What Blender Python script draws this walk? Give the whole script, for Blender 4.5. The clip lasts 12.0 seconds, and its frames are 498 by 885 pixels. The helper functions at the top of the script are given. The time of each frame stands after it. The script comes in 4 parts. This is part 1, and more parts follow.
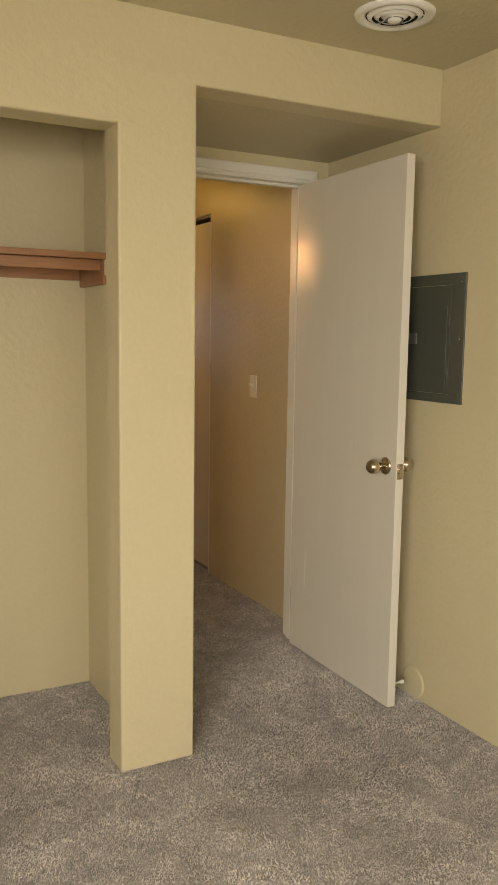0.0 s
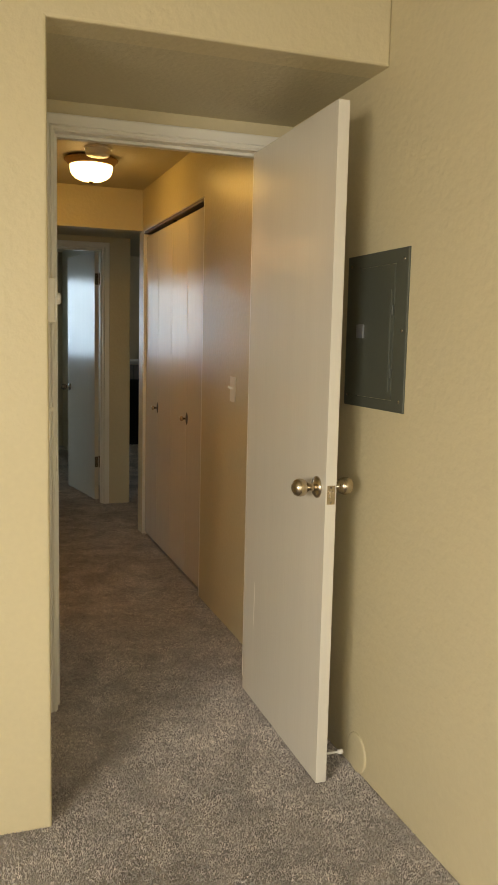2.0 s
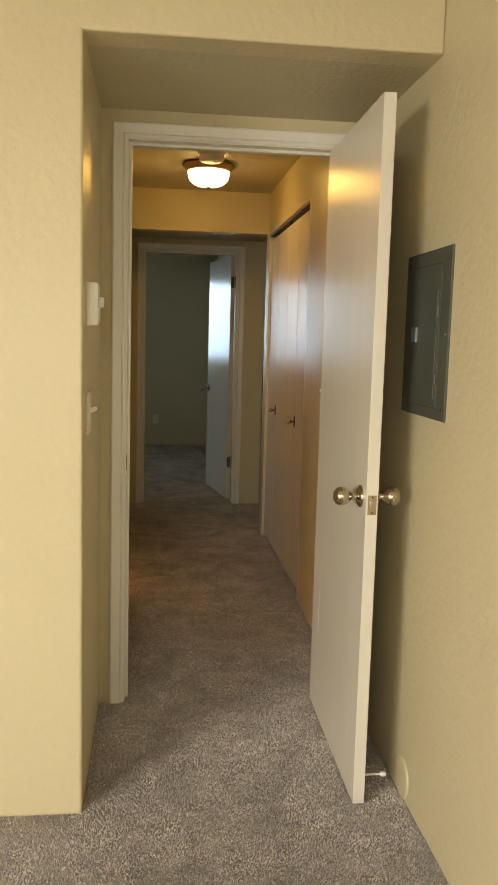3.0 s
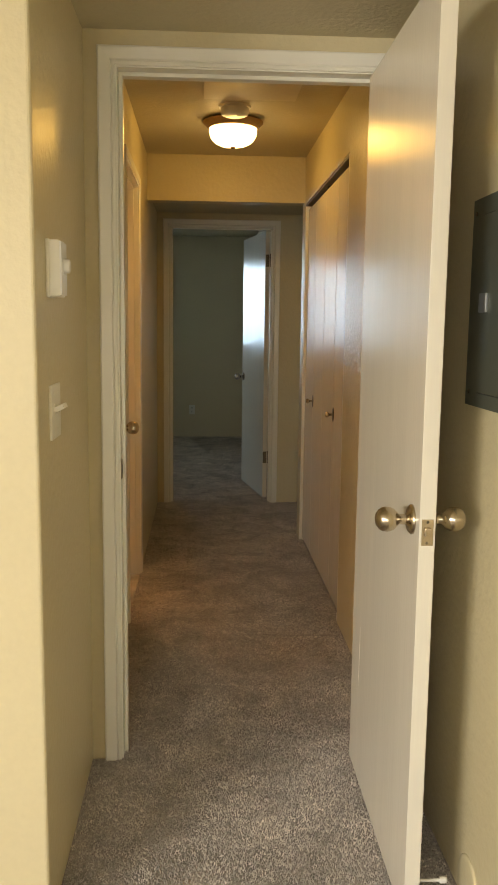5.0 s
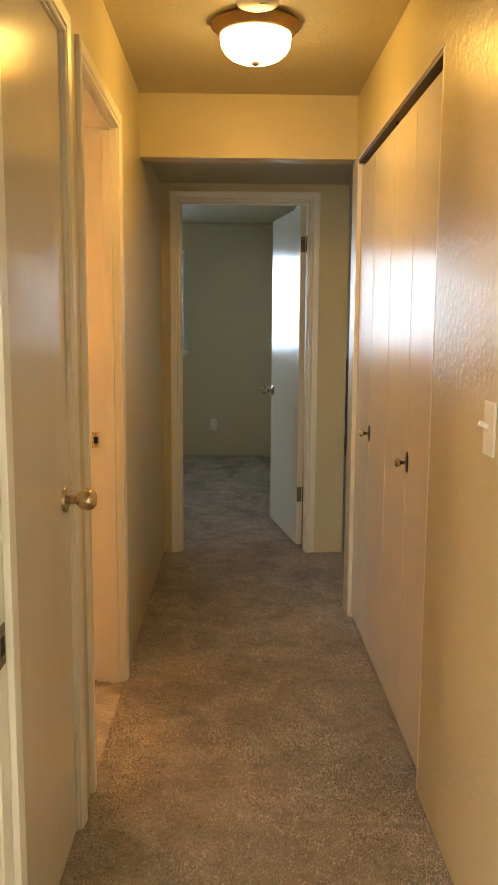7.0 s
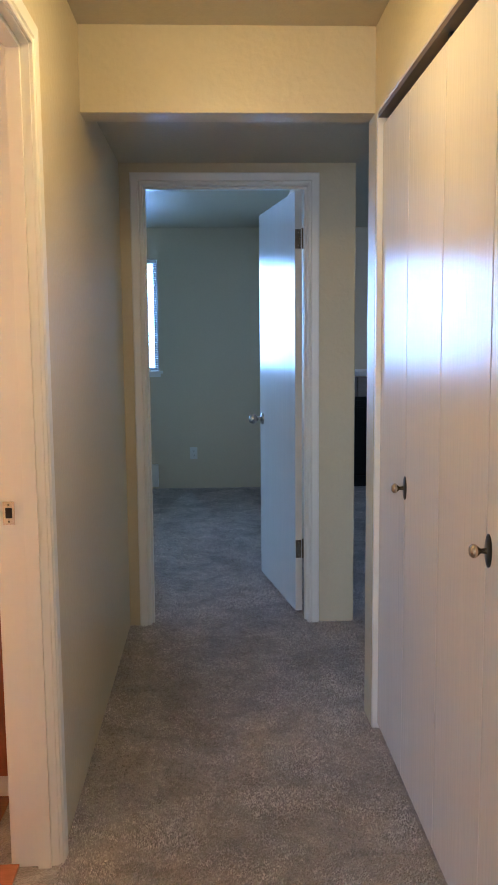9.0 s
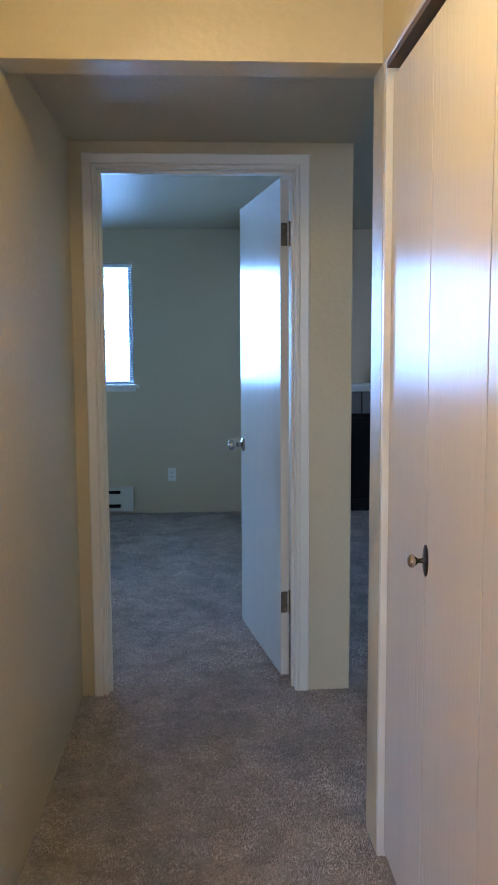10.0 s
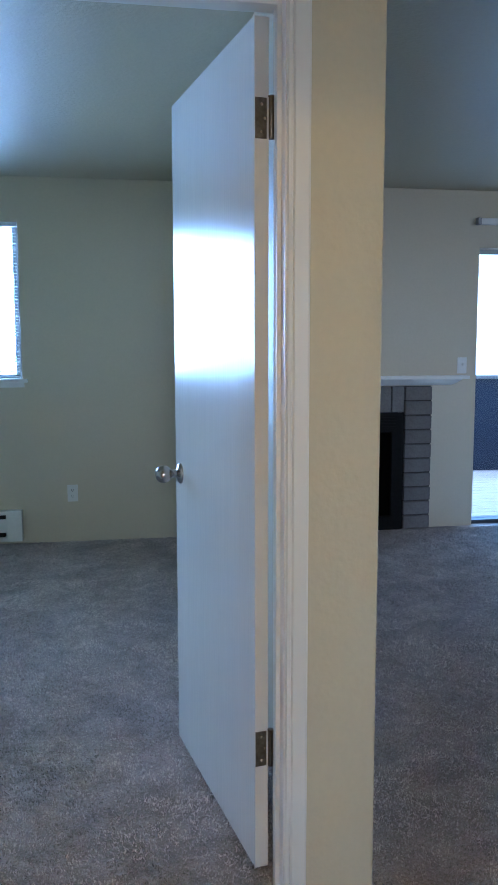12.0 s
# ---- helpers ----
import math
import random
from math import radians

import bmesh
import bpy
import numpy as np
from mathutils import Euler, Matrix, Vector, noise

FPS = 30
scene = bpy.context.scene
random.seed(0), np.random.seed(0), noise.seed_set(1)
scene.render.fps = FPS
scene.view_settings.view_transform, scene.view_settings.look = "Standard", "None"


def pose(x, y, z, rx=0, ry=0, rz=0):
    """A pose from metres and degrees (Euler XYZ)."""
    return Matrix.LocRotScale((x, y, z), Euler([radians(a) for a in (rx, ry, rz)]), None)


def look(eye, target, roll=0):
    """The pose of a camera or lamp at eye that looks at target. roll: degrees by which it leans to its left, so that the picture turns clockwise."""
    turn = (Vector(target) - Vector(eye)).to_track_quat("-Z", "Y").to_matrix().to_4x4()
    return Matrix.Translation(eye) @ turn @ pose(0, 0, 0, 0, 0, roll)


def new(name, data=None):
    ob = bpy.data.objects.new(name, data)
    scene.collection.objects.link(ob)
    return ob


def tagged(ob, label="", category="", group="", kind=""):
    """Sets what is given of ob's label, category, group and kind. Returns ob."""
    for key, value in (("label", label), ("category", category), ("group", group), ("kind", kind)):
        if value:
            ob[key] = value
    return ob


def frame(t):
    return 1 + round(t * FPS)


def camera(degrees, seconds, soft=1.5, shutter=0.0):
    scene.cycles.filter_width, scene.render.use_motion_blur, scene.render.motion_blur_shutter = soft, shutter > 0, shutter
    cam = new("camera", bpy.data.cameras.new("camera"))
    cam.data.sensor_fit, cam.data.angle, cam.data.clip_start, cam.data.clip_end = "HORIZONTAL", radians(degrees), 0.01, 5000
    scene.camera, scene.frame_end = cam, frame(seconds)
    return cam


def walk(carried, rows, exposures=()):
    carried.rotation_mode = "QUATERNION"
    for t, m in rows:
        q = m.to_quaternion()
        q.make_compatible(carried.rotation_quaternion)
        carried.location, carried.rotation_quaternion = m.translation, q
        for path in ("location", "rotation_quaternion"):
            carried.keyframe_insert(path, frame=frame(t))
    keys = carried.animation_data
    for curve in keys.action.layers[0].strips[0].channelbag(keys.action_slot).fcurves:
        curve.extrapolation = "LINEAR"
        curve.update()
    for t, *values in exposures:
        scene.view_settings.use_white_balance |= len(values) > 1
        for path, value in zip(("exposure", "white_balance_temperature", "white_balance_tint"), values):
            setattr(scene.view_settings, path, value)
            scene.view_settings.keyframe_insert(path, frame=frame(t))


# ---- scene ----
cam = camera(33.7, 12.0)
PATH = [
    (0, (0.12, -0.002, 1.396), (1.056, 1.747, 1.142), 0.8),
    (0.5, (0.285, 0.128, 1.417), (1.208, 1.887, 1.184), 0.3),
    (1, (0.496, 0.119, 1.401), (1.255, 1.953, 1.161), 0.6),
    (1.5, (0.732, 0.128, 1.38), (1.45, 1.979, 1.143), 1.3),
    (2, (0.987, 0.173, 1.36), (1.642, 2.048, 1.117), 1.3),
    (2.5, (1.222, 0.145, 1.358), (1.671, 2.081, 1.126), 1.8),
    (2.7, (1.315, 0.117, 1.372), (1.634, 2.077, 1.134), 1.9),
    (4.3, (1.486, 0.222, 1.345), (1.614, 2.204, 1.081), 1.1),
    (4.5, (1.497, 0.352, 1.329), (1.621, 2.332, 1.073), 1.0),
    (5, (1.532, 0.686, 1.341), (1.649, 2.663, 1.063), 0.7),
    (5.5, (1.604, 1.013, 1.342), (1.692, 2.988, 1.035), 0.5),
    (6, (1.61, 1.34, 1.329), (1.684, 3.317, 1.034), 0.7),
    (6.5, (1.596, 1.689, 1.34), (1.658, 3.668, 1.064), 0.7),
    (7, (1.61, 2.047, 1.351), (1.653, 4.028, 1.074), 0.4),
    (7.2, (1.602, 2.18, 1.35), (1.642, 4.159, 1.068), 0.2),
    (8.8, (1.637, 2.916, 1.335), (1.728, 4.9, 1.096), -0.5),
    (9, (1.622, 3.039, 1.345), (1.705, 5.023, 1.108), -0.5),
    (9.5, (1.642, 3.342, 1.358), (1.746, 5.328, 1.147), -0.4),
    (10, (1.702, 3.682, 1.37), (1.811, 5.667, 1.154), -0.3),
    (10.5, (1.682, 4.015, 1.338), (1.837, 5.999, 1.135), -0.1),
    (11, (1.685, 4.394, 1.349), (1.943, 6.367, 1.145), 0.1),
    (11.5, (1.702, 4.768, 1.36), (1.97, 6.737, 1.137), 0.0),
    (12, (1.676, 5.111, 1.331), (2.01, 7.069, 1.094), -0.1),
]
EXPOSURES = [(0.0, 0.70, 7750, 10), (1.5, 0.72, 7800, 10), (2.5, 1.02, 7850, 9), (4.5, 1.10, 7600, 9), (5.5, 1.38, 7800, 10), (6.5, 1.68, 7900, 11), (7.0, 1.98, 8000, 12),
             (9.0, 2.24, 4680, 15), (10.0, 2.32, 4620, 14), (11.5, 2.48, 4820, 14), (12.0, 2.70, 4800, 14)]
walk(cam, [(t, look(eye, target, roll)) for t, eye, target, roll in PATH], EXPOSURES)

# ---- world, sun, large lights ----
world = bpy.data.worlds.new("sky")
scene.world = world
world.use_nodes = True
wn = world.node_tree.nodes
sky = wn.new("ShaderNodeTexSky")
sky.sky_type = "NISHITA"
sky.sun_disc = False
sky.sun_elevation = radians(48)
sky.sun_rotation = radians(90)
world.node_tree.links.new(sky.outputs[0], wn["Background"].inputs[0])
wn["Background"].inputs[1].default_value = 0.15

sun = new("sun", bpy.data.lights.new("sun", "SUN"))
sun.data.energy = 1.2
sun.data.angle = radians(12)
sun.data.color = (1.0, 0.95, 0.88)
sun.matrix_world = look((8, 0, 9), (0, 0, 0))


def area(name, eye, target, w, h, power, colour):
    ob = new(name, bpy.data.lights.new(name, "AREA"))
    ob.data.shape = "RECTANGLE"
    ob.data.size, ob.data.size_y, ob.data.energy, ob.data.color = w, h, power, colour
    ob.matrix_world = look(eye, target)
    return ob


area("daylight_bedroom", (-1.455, -1.05, 1.45), (0.6, 0.45, -0.7), 1.7, 1.25, 62, (0.97, 0.98, 0.98)).data.spread = radians(150)
# second, unseen window lamp, added to brighten the nook wall and door casing
area("bedroom_back_fill", (0.60, -2.455, 1.45), (1.1, 2.5, -0.6), 1.7, 1.25, 12, (0.98, 0.99, 0.98)).data.spread = radians(130)
area("daylight_far_room", (0.15, 10.875, 1.62), (0.3, 7.0, 0.9), 1.90, 1.0, 20, (0.47, 0.69, 1.0))

area("daylight_balcony", (5.4, 13.9, 2.85), (5.0, 9.0, 0.8), 7.0, 4.2, 88, (0.32, 0.62, 1.0))
# added fill in an invented window out of view; brightens the living room
area("living_fill", (6.2, 3.27, 1.50), (4.0, 10.7, 0.8), 1.9, 1.3, 1.5, (1.0, 0.95, 0.90)).data.spread = radians(70)


# ---- materials ----
def material(name, base, rough=0.5, metal=0.0, vary=0.06, grain=40.0, blotch=2.5, bump=0.0, bump_scale=120.0,
             stretch=(1, 1, 1), rough_vary=0.08, random_tint=0.0, coat=0.0, bump_dist=0.002, spec=0.5, second=None):
    m = bpy.data.materials.new(name)
    m.use_nodes = True
    nt = m.node_tree
    n, link = nt.nodes, nt.links.new
    b = n["Principled BSDF"]
    b.inputs["Roughness"].default_value = rough
    b.inputs["Metallic"].default_value = metal
    b.inputs["Coat Weight"].default_value = coat
    b.inputs["Coat Roughness"].default_value = 0.08
    b.inputs["Specular IOR Level"].default_value = spec
    tc = n.new("ShaderNodeTexCoord")
    mp = n.new("ShaderNodeMapping")
    mp.inputs["Scale"].default_value = stretch
    link(tc.outputs["Object"], mp.inputs["Vector"])
    fine, wide = n.new("ShaderNodeTexNoise"), n.new("ShaderNodeTexNoise")
    for t, sc in ((fine, grain), (wide, blotch)):
        t.inputs["Scale"].default_value = sc
        t.inputs["Detail"].default_value = 5
        link(mp.outputs[0], t.inputs["Vector"])
    mix = n.new("ShaderNodeMath")
    mix.operation = "ADD"
    link(fine.outputs["Fac"], mix.inputs[0])
    link(wide.outputs["Fac"], mix.inputs[1])
    ramp = n.new("ShaderNodeValToRGB")
    lo = [max(0.0, c * (1 - vary * 2)) for c in base]
    hi = [min(1.0, c * (1 + vary * 2)) for c in (second or base)]
    ramp.color_ramp.elements[0].position, ramp.color_ramp.elements[0].color = 0.25, (*lo, 1)
    ramp.color_ramp.elements[1].position, ramp.color_ramp.elements[1].color = 0.75, (*hi, 1)
    half = n.new("ShaderNodeMath")
    half.operation = "MULTIPLY"
    half.inputs[1].default_value = 0.5
    link(mix.outputs[0], half.inputs[0])
    link(half.outputs[0], ramp.inputs["Fac"])
    colour = ramp.outputs["Color"]
    if random_tint:
        info, hsv, rng = n.new("ShaderNodeObjectInfo"), n.new("ShaderNodeHueSaturation"), n.new("ShaderNodeMapRange")
        rng.inputs["To Min"].default_value, rng.inputs["To Max"].default_value = 1 - random_tint, 1 + random_tint
        link(info.outputs["Random"], rng.inputs["Value"])
        link(rng.outputs[0], hsv.inputs["Value"])
        link(colour, hsv.inputs["Color"])
        colour = hsv.outputs["Color"]
    link(colour, b.inputs["Base Color"])
    if rough_vary:
        rr = n.new("ShaderNodeMapRange")
        rr.inputs["To Min"].default_value = max(0.02, rough - rough_vary)
        rr.inputs["To Max"].default_value = min(1.0, rough + rough_vary)
        link(wide.outputs["Fac"], rr.inputs["Value"])
        link(rr.outputs[0], b.inputs["Roughness"])
    if bump:
        t = n.new("ShaderNodeTexNoise")
        t.inputs["Scale"].default_value = bump_scale
        t.inputs["Detail"].default_value = 3
        link(mp.outputs[0], t.inputs["Vector"])
        bp = n.new("ShaderNodeBump")
        bp.inputs["Strength"].default_value = bump
        bp.inputs["Distance"].default_value = bump_dist
        link(t.outputs["Fac"], bp.inputs["Height"])
        link(bp.outputs[0], b.inputs["Normal"])
    return m


def glow(name, colour, strength):
    m = bpy.data.materials.new(name)
    m.use_nodes = True
    b = m.node_tree.nodes["Principled BSDF"]
    b.inputs["Base Color"].default_value = (*colour, 1)
    b.inputs["Emission Color"].default_value = (*colour, 1)
    b.inputs["Emission Strength"].default_value = strength
    return m


WALL = (0.63, 0.55, 0.36)
M_WALL = material("wall_paint", WALL, 0.33, vary=0.02, grain=60, blotch=1.2, bump=0.55, bump_scale=46, bump_dist=0.004, rough_vary=0.05, spec=0.28)
M_FARWALL = material("far_room_paint", (0.62, 0.55, 0.40), 0.4, vary=0.02, grain=60, blotch=1.2, bump=0.3, bump_scale=42, bump_dist=0.004, rough_vary=0.05)
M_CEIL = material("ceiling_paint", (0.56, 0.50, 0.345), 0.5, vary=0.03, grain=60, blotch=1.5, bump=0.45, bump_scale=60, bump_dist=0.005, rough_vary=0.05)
M_TRIM = material("trim_enamel", (0.80, 0.78, 0.70), 0.3, vary=0.0, grain=30, blotch=2, bump=0.06, bump_scale=160, bump_dist=0.001, rough_vary=0.0)
M_DOOR = material("door_enamel", (0.76, 0.725, 0.645), 0.18, vary=0.015, grain=20, blotch=1.5, bump=0.4, bump_scale=9, stretch=(9, 9, 0.6), bump_dist=0.0012, rough_vary=0.06, spec=0.4)
M_SATIN = material("door_satin_paint", (0.73, 0.69, 0.60), 0.25, vary=0.015, grain=20, blotch=1.5, bump=0.3, bump_scale=9, stretch=(9, 9, 0.5), bump_dist=0.0012, rough_vary=0.05)
M_BRONZE = material("dark_bronze", (0.035, 0.028, 0.022), 0.32, metal=0.6, vary=0.15, grain=60)
M_BRASS = material("satin_nickel", (0.55, 0.47, 0.36), 0.24, metal=1.0, vary=0.05, grain=80, blotch=10)
M_CHROME = material("bright_nickel", (0.44, 0.40, 0.36), 0.2, metal=1.0, vary=0.03)
M_OLDMETAL = material("worn_hinge_steel", (0.20, 0.165, 0.115), 0.42, metal=0.9, vary=0.25, grain=120, blotch=25)
M_PANEL = material("panel_grey_enamel", (0.082, 0.088, 0.068), 0.38, vary=0.06, grain=60, blotch=4, bump=0.1, bump_scale=200, bump_dist=0.0005)
M_BLACK = material("black_metal", (0.009, 0.009, 0.009), 0.75, vary=0.2, spec=0.15)
# near-black standing for the shade inside holes that are not cut
M_HOLE_SHADE = material("hole_shade", (0.02, 0.018, 0.015), 0.9, vary=0.2)
M_PLASTIC = material("ivory_plastic", (0.84, 0.81, 0.71), 0.32, vary=0.02, bump=0)
M_WHITE = material("white_plastic", (0.80, 0.79, 0.75), 0.35, vary=0.02)
M_SHELF = material("shelf_pine", (0.34, 0.16, 0.075), 0.42, vary=0.16, grain=14, blotch=3, stretch=(1, 14, 14), bump=0.1, bump_scale=30)
M_OAK = material("vanity_oak", (0.26, 0.085, 0.03), 0.35, vary=0.2, grain=22, blotch=3, stretch=(9, 9, 1), bump=0.15, bump_scale=30)
M_LAMINATE = material("laminate_plank", (0.30, 0.11, 0.04), 0.3, vary=0.2, grain=20, blotch=3, stretch=(1, 12, 1), random_tint=0.12)
M_BRICK = material("painted_grey_brick", (0.185, 0.172, 0.163), 0.85, vary=0.14, grain=60, blotch=9, bump=0.8, bump_scale=70, random_tint=0.14, bump_dist=0.004)
M_MORTAR = material("mortar", (0.07, 0.066, 0.062), 0.9, vary=0.15, grain=80, bump=0.5)
# brown holds the shade on the underside of the bifold header
M_SOFFIT_SHADE = material("soffit_shade_brown", (0.10, 0.072, 0.05), 0.5, vary=0.15, grain=30, blotch=4)
M_HATCH = material("hatch_paint", (0.68, 0.62, 0.48), 0.55, vary=0.03)
M_HEATER = material("heater_enamel", (0.72, 0.71, 0.66), 0.35, vary=0.03)
M_BLUE = material("blue_parapet_paint", (0.0015, 0.008, 0.024), 0.6, vary=0.08, grain=20, blotch=1.5, bump=0.2)
M_DECK = material("weathered_deck", (0.20, 0.195, 0.19), 0.7, vary=0.12, grain=30, blotch=3, stretch=(1, 8, 8), random_tint=0.08)
M_GROUND = material("grass_ground", (0.07, 0.09, 0.04), 0.9, vary=0.3, grain=3, blotch=0.2)
M_TIN = material("tin_green_white", (0.50, 0.55, 0.44), 0.35, vary=0.12, grain=90, blotch=30)
M_TINDARK = material("tin_lid_dark", (0.05, 0.07, 0.05), 0.3, vary=0.1)
M_COUNTER = material("counter_laminate", (0.55, 0.47, 0.36), 0.25, vary=0.06, grain=150)
M_BLIND = material("blind_slat", (0.62, 0.66, 0.70), 0.4, vary=0.02)
M_ALU = material("window_aluminium", (0.30, 0.31, 0.32), 0.4, metal=0.7, vary=0.05)
M_FRAME = material("dark_window_frame", (0.03, 0.033, 0.036), 0.4, vary=0.1)
M_BIFOLD = material("bifold_enamel", (0.73, 0.69, 0.62), 0.22, vary=0.015, grain=20, blotch=1.5, bump=0.7, bump_scale=9, stretch=(9, 9, 0.5), bump_dist=0.0012, rough_vary=0.05, spec=0.1)
M_BULB = glow("lamp_glass", (1.0, 0.72, 0.32), 3.0)
M_PAN = material("lamp_pan_bronze", (0.27, 0.17, 0.085), 0.42, metal=0.8, vary=0.1)
M_BATHGLOW = glow("bath_lamp_glass", (1.0, 0.66, 0.34), 5.0)


def carpet_material():
    m = bpy.data.materials.new("taupe_cut_pile_carpet")
    m.use_nodes = True
    nt = m.node_tree
    n, link = nt.nodes, nt.links.new
    b = n["Principled BSDF"]
    b.inputs["Roughness"].default_value = 0.95
    b.inputs["Specular IOR Level"].default_value = 0.15
    b.inputs["Sheen Weight"].default_value = 0.25
    b.inputs["Sheen Roughness"].default_value = 0.5
    tc = n.new("ShaderNodeTexCoord")

    def noise_tex(scale, detail=3.0, dist=0.0):
        t = n.new("ShaderNodeTexNoise")
        t.inputs["Scale"].default_value, t.inputs["Detail"].default_value, t.inputs["Distortion"].default_value = scale, detail, dist
        link(tc.outputs["Object"], t.inputs["Vector"])
        return t.outputs["Fac"]

    def ramp(src, p0, c0, p1, c1):
        r = n.new("ShaderNodeValToRGB")
        r.color_ramp.elements[0].position, r.color_ramp.elements[0].color = p0, (*c0, 1)
        r.color_ramp.elements[1].position, r.color_ramp.elements[1].color = p1, (*c1, 1)
        link(src, r.inputs["Fac"])
        return r.outputs["Color"]

    def mul(a, c):
        x = n.new("ShaderNodeMix")
        x.data_type, x.blend_type = "RGBA", "MULTIPLY"
        x.inputs["Factor"].default_value = 1.0
        link(a, x.inputs["A"])
        link(c, x.inputs["B"])
        return x.outputs["Result"]

    tuft = ramp(noise_tex(150, 3, 0.6), 0.36, (0.38, 0.353, 0.335), 0.64, (0.52, 0.484, 0.46))
    lay = ramp(noise_tex(9, 4, 1.2), 0.38, (0.76, 0.75, 0.74), 0.62, (1.08, 1.06, 1.04))
    wear = ramp(noise_tex(1.6, 3, 0.5), 0.35, (0.86, 0.85, 0.84), 0.65, (1.08, 1.08, 1.08))
    link(mul(mul(tuft, lay), wear), b.inputs["Base Color"])
    bp = n.new("ShaderNodeBump")
    bp.inputs["Strength"].default_value, bp.inputs["Distance"].default_value = 0.9, 0.008
    link(noise_tex(120, 3, 0.6), bp.inputs["Height"])
    bp2 = n.new("ShaderNodeBump")
    bp2.inputs["Strength"].default_value, bp2.inputs["Distance"].default_value = 0.5, 0.02
    link(noise_tex(11, 3, 1.0), bp2.inputs["Height"])
    link(bp.outputs[0], bp2.inputs["Normal"])
    link(bp2.outputs[0], b.inputs["Normal"])
    return m


M_CARPET = carpet_material()


def glass_material():
    m = bpy.data.materials.new("window_glass")
    m.use_nodes = True
    b = m.node_tree.nodes["Principled BSDF"]
    b.inputs["Base Color"].default_value = (0.95, 0.98, 0.98, 1)
    b.inputs["Transmission Weight"].default_value = 1.0
    b.inputs["Roughness"].default_value = 0.0
    b.inputs["IOR"].default_value = 1.45
    return m


M_GLASS = glass_material()

m_mirror = bpy.data.materials.new("mirror")
m_mirror.use_nodes = True
m_mirror.node_tree.nodes["Principled BSDF"].inputs["Metallic"].default_value = 1.0
m_mirror.node_tree.nodes["Principled BSDF"].inputs["Roughness"].default_value = 0.02


# ---- mesh helpers ----
def box(bm, x0, x1, y0, y1, z0, z1, bevel=0.0, seg=2):
    part_bm = bmesh.new()
    bmesh.ops.create_cube(part_bm, size=1.0)
    for v in part_bm.verts:
        v.co = Vector((x0 + (v.co.x + 0.5) * (x1 - x0), y0 + (v.co.y + 0.5) * (y1 - y0), z0 + (v.co.z + 0.5) * (z1 - z0)))
    if bevel:
        bmesh.ops.bevel(part_bm, geom=list(part_bm.edges), offset=bevel, segments=seg, affect="EDGES", profile=0.7)
    join(bm, part_bm)
    return bm


def join(bm, other, m=None):
    if m is not None:
        bmesh.ops.transform(other, matrix=m, verts=other.verts)
    data = bpy.data.meshes.new("join")
    other.to_mesh(data)
    other.free()
    bm.from_mesh(data)
    bpy.data.meshes.remove(data)
    return bm


def a_box(*args, **kw):
    return box(bmesh.new(), *args, **kw)


def lathe(profile, m=None, seg=32):
    """Turns a profile of (radius, height) about z."""
    bm = bmesh.new()
    rings = []
    for r, z in profile:
        if r < 1e-5:
            rings.append([bm.verts.new((0, 0, z))])
        else:
            rings.append([bm.verts.new((r * math.cos(2 * math.pi * i / seg), r * math.sin(2 * math.pi * i / seg), z)) for i in range(seg)])
    for a, b in zip(rings, rings[1:]):
        for i in range(seg):
            j = (i + 1) % seg
            vs = [a[i % len(a)], a[j % len(a)], b[j % len(b)], b[i % len(b)]]
            vs = [v for k, v in enumerate(vs) if v not in vs[:k]]
            if len(vs) > 2:
                bm.faces.new(vs)
    bmesh.ops.recalc_face_normals(bm, faces=bm.faces)
    for f in bm.faces:
        f.smooth = True
    if m is not None:
        bmesh.ops.transform(bm, matrix=m, verts=bm.verts)
    return bm


def smooth(ob, angle=40):
    ob.data.shade_smooth()
    ob.data.set_sharp_from_angle(angle=radians(angle))
    return ob


def mesh_ob(name, bm, mat):
    turned = any(f.smooth for f in bm.faces)
    data = bpy.data.meshes.new(name)
    bm.to_mesh(data)
    bm.free()
    data.materials.append(mat)
    return smooth(new(name, data), 60) if turned else new(name, data)


def part(name, bm, mat, parent, label=""):
    ob = mesh_ob(name, bm, mat)
    ob.parent = parent
    return tagged(ob, label=label)


def thing(name, label, category, m=None, group="", kind=""):
    ob = new(name)
    ob.empty_display_size = 0.1
    if m is not None:
        ob.matrix_world = m
    return tagged(ob, label, category, group, kind)


def structure(name, bm, mat, label, category):
    return tagged(mesh_ob(name, bm, mat), label, category, kind="structure")


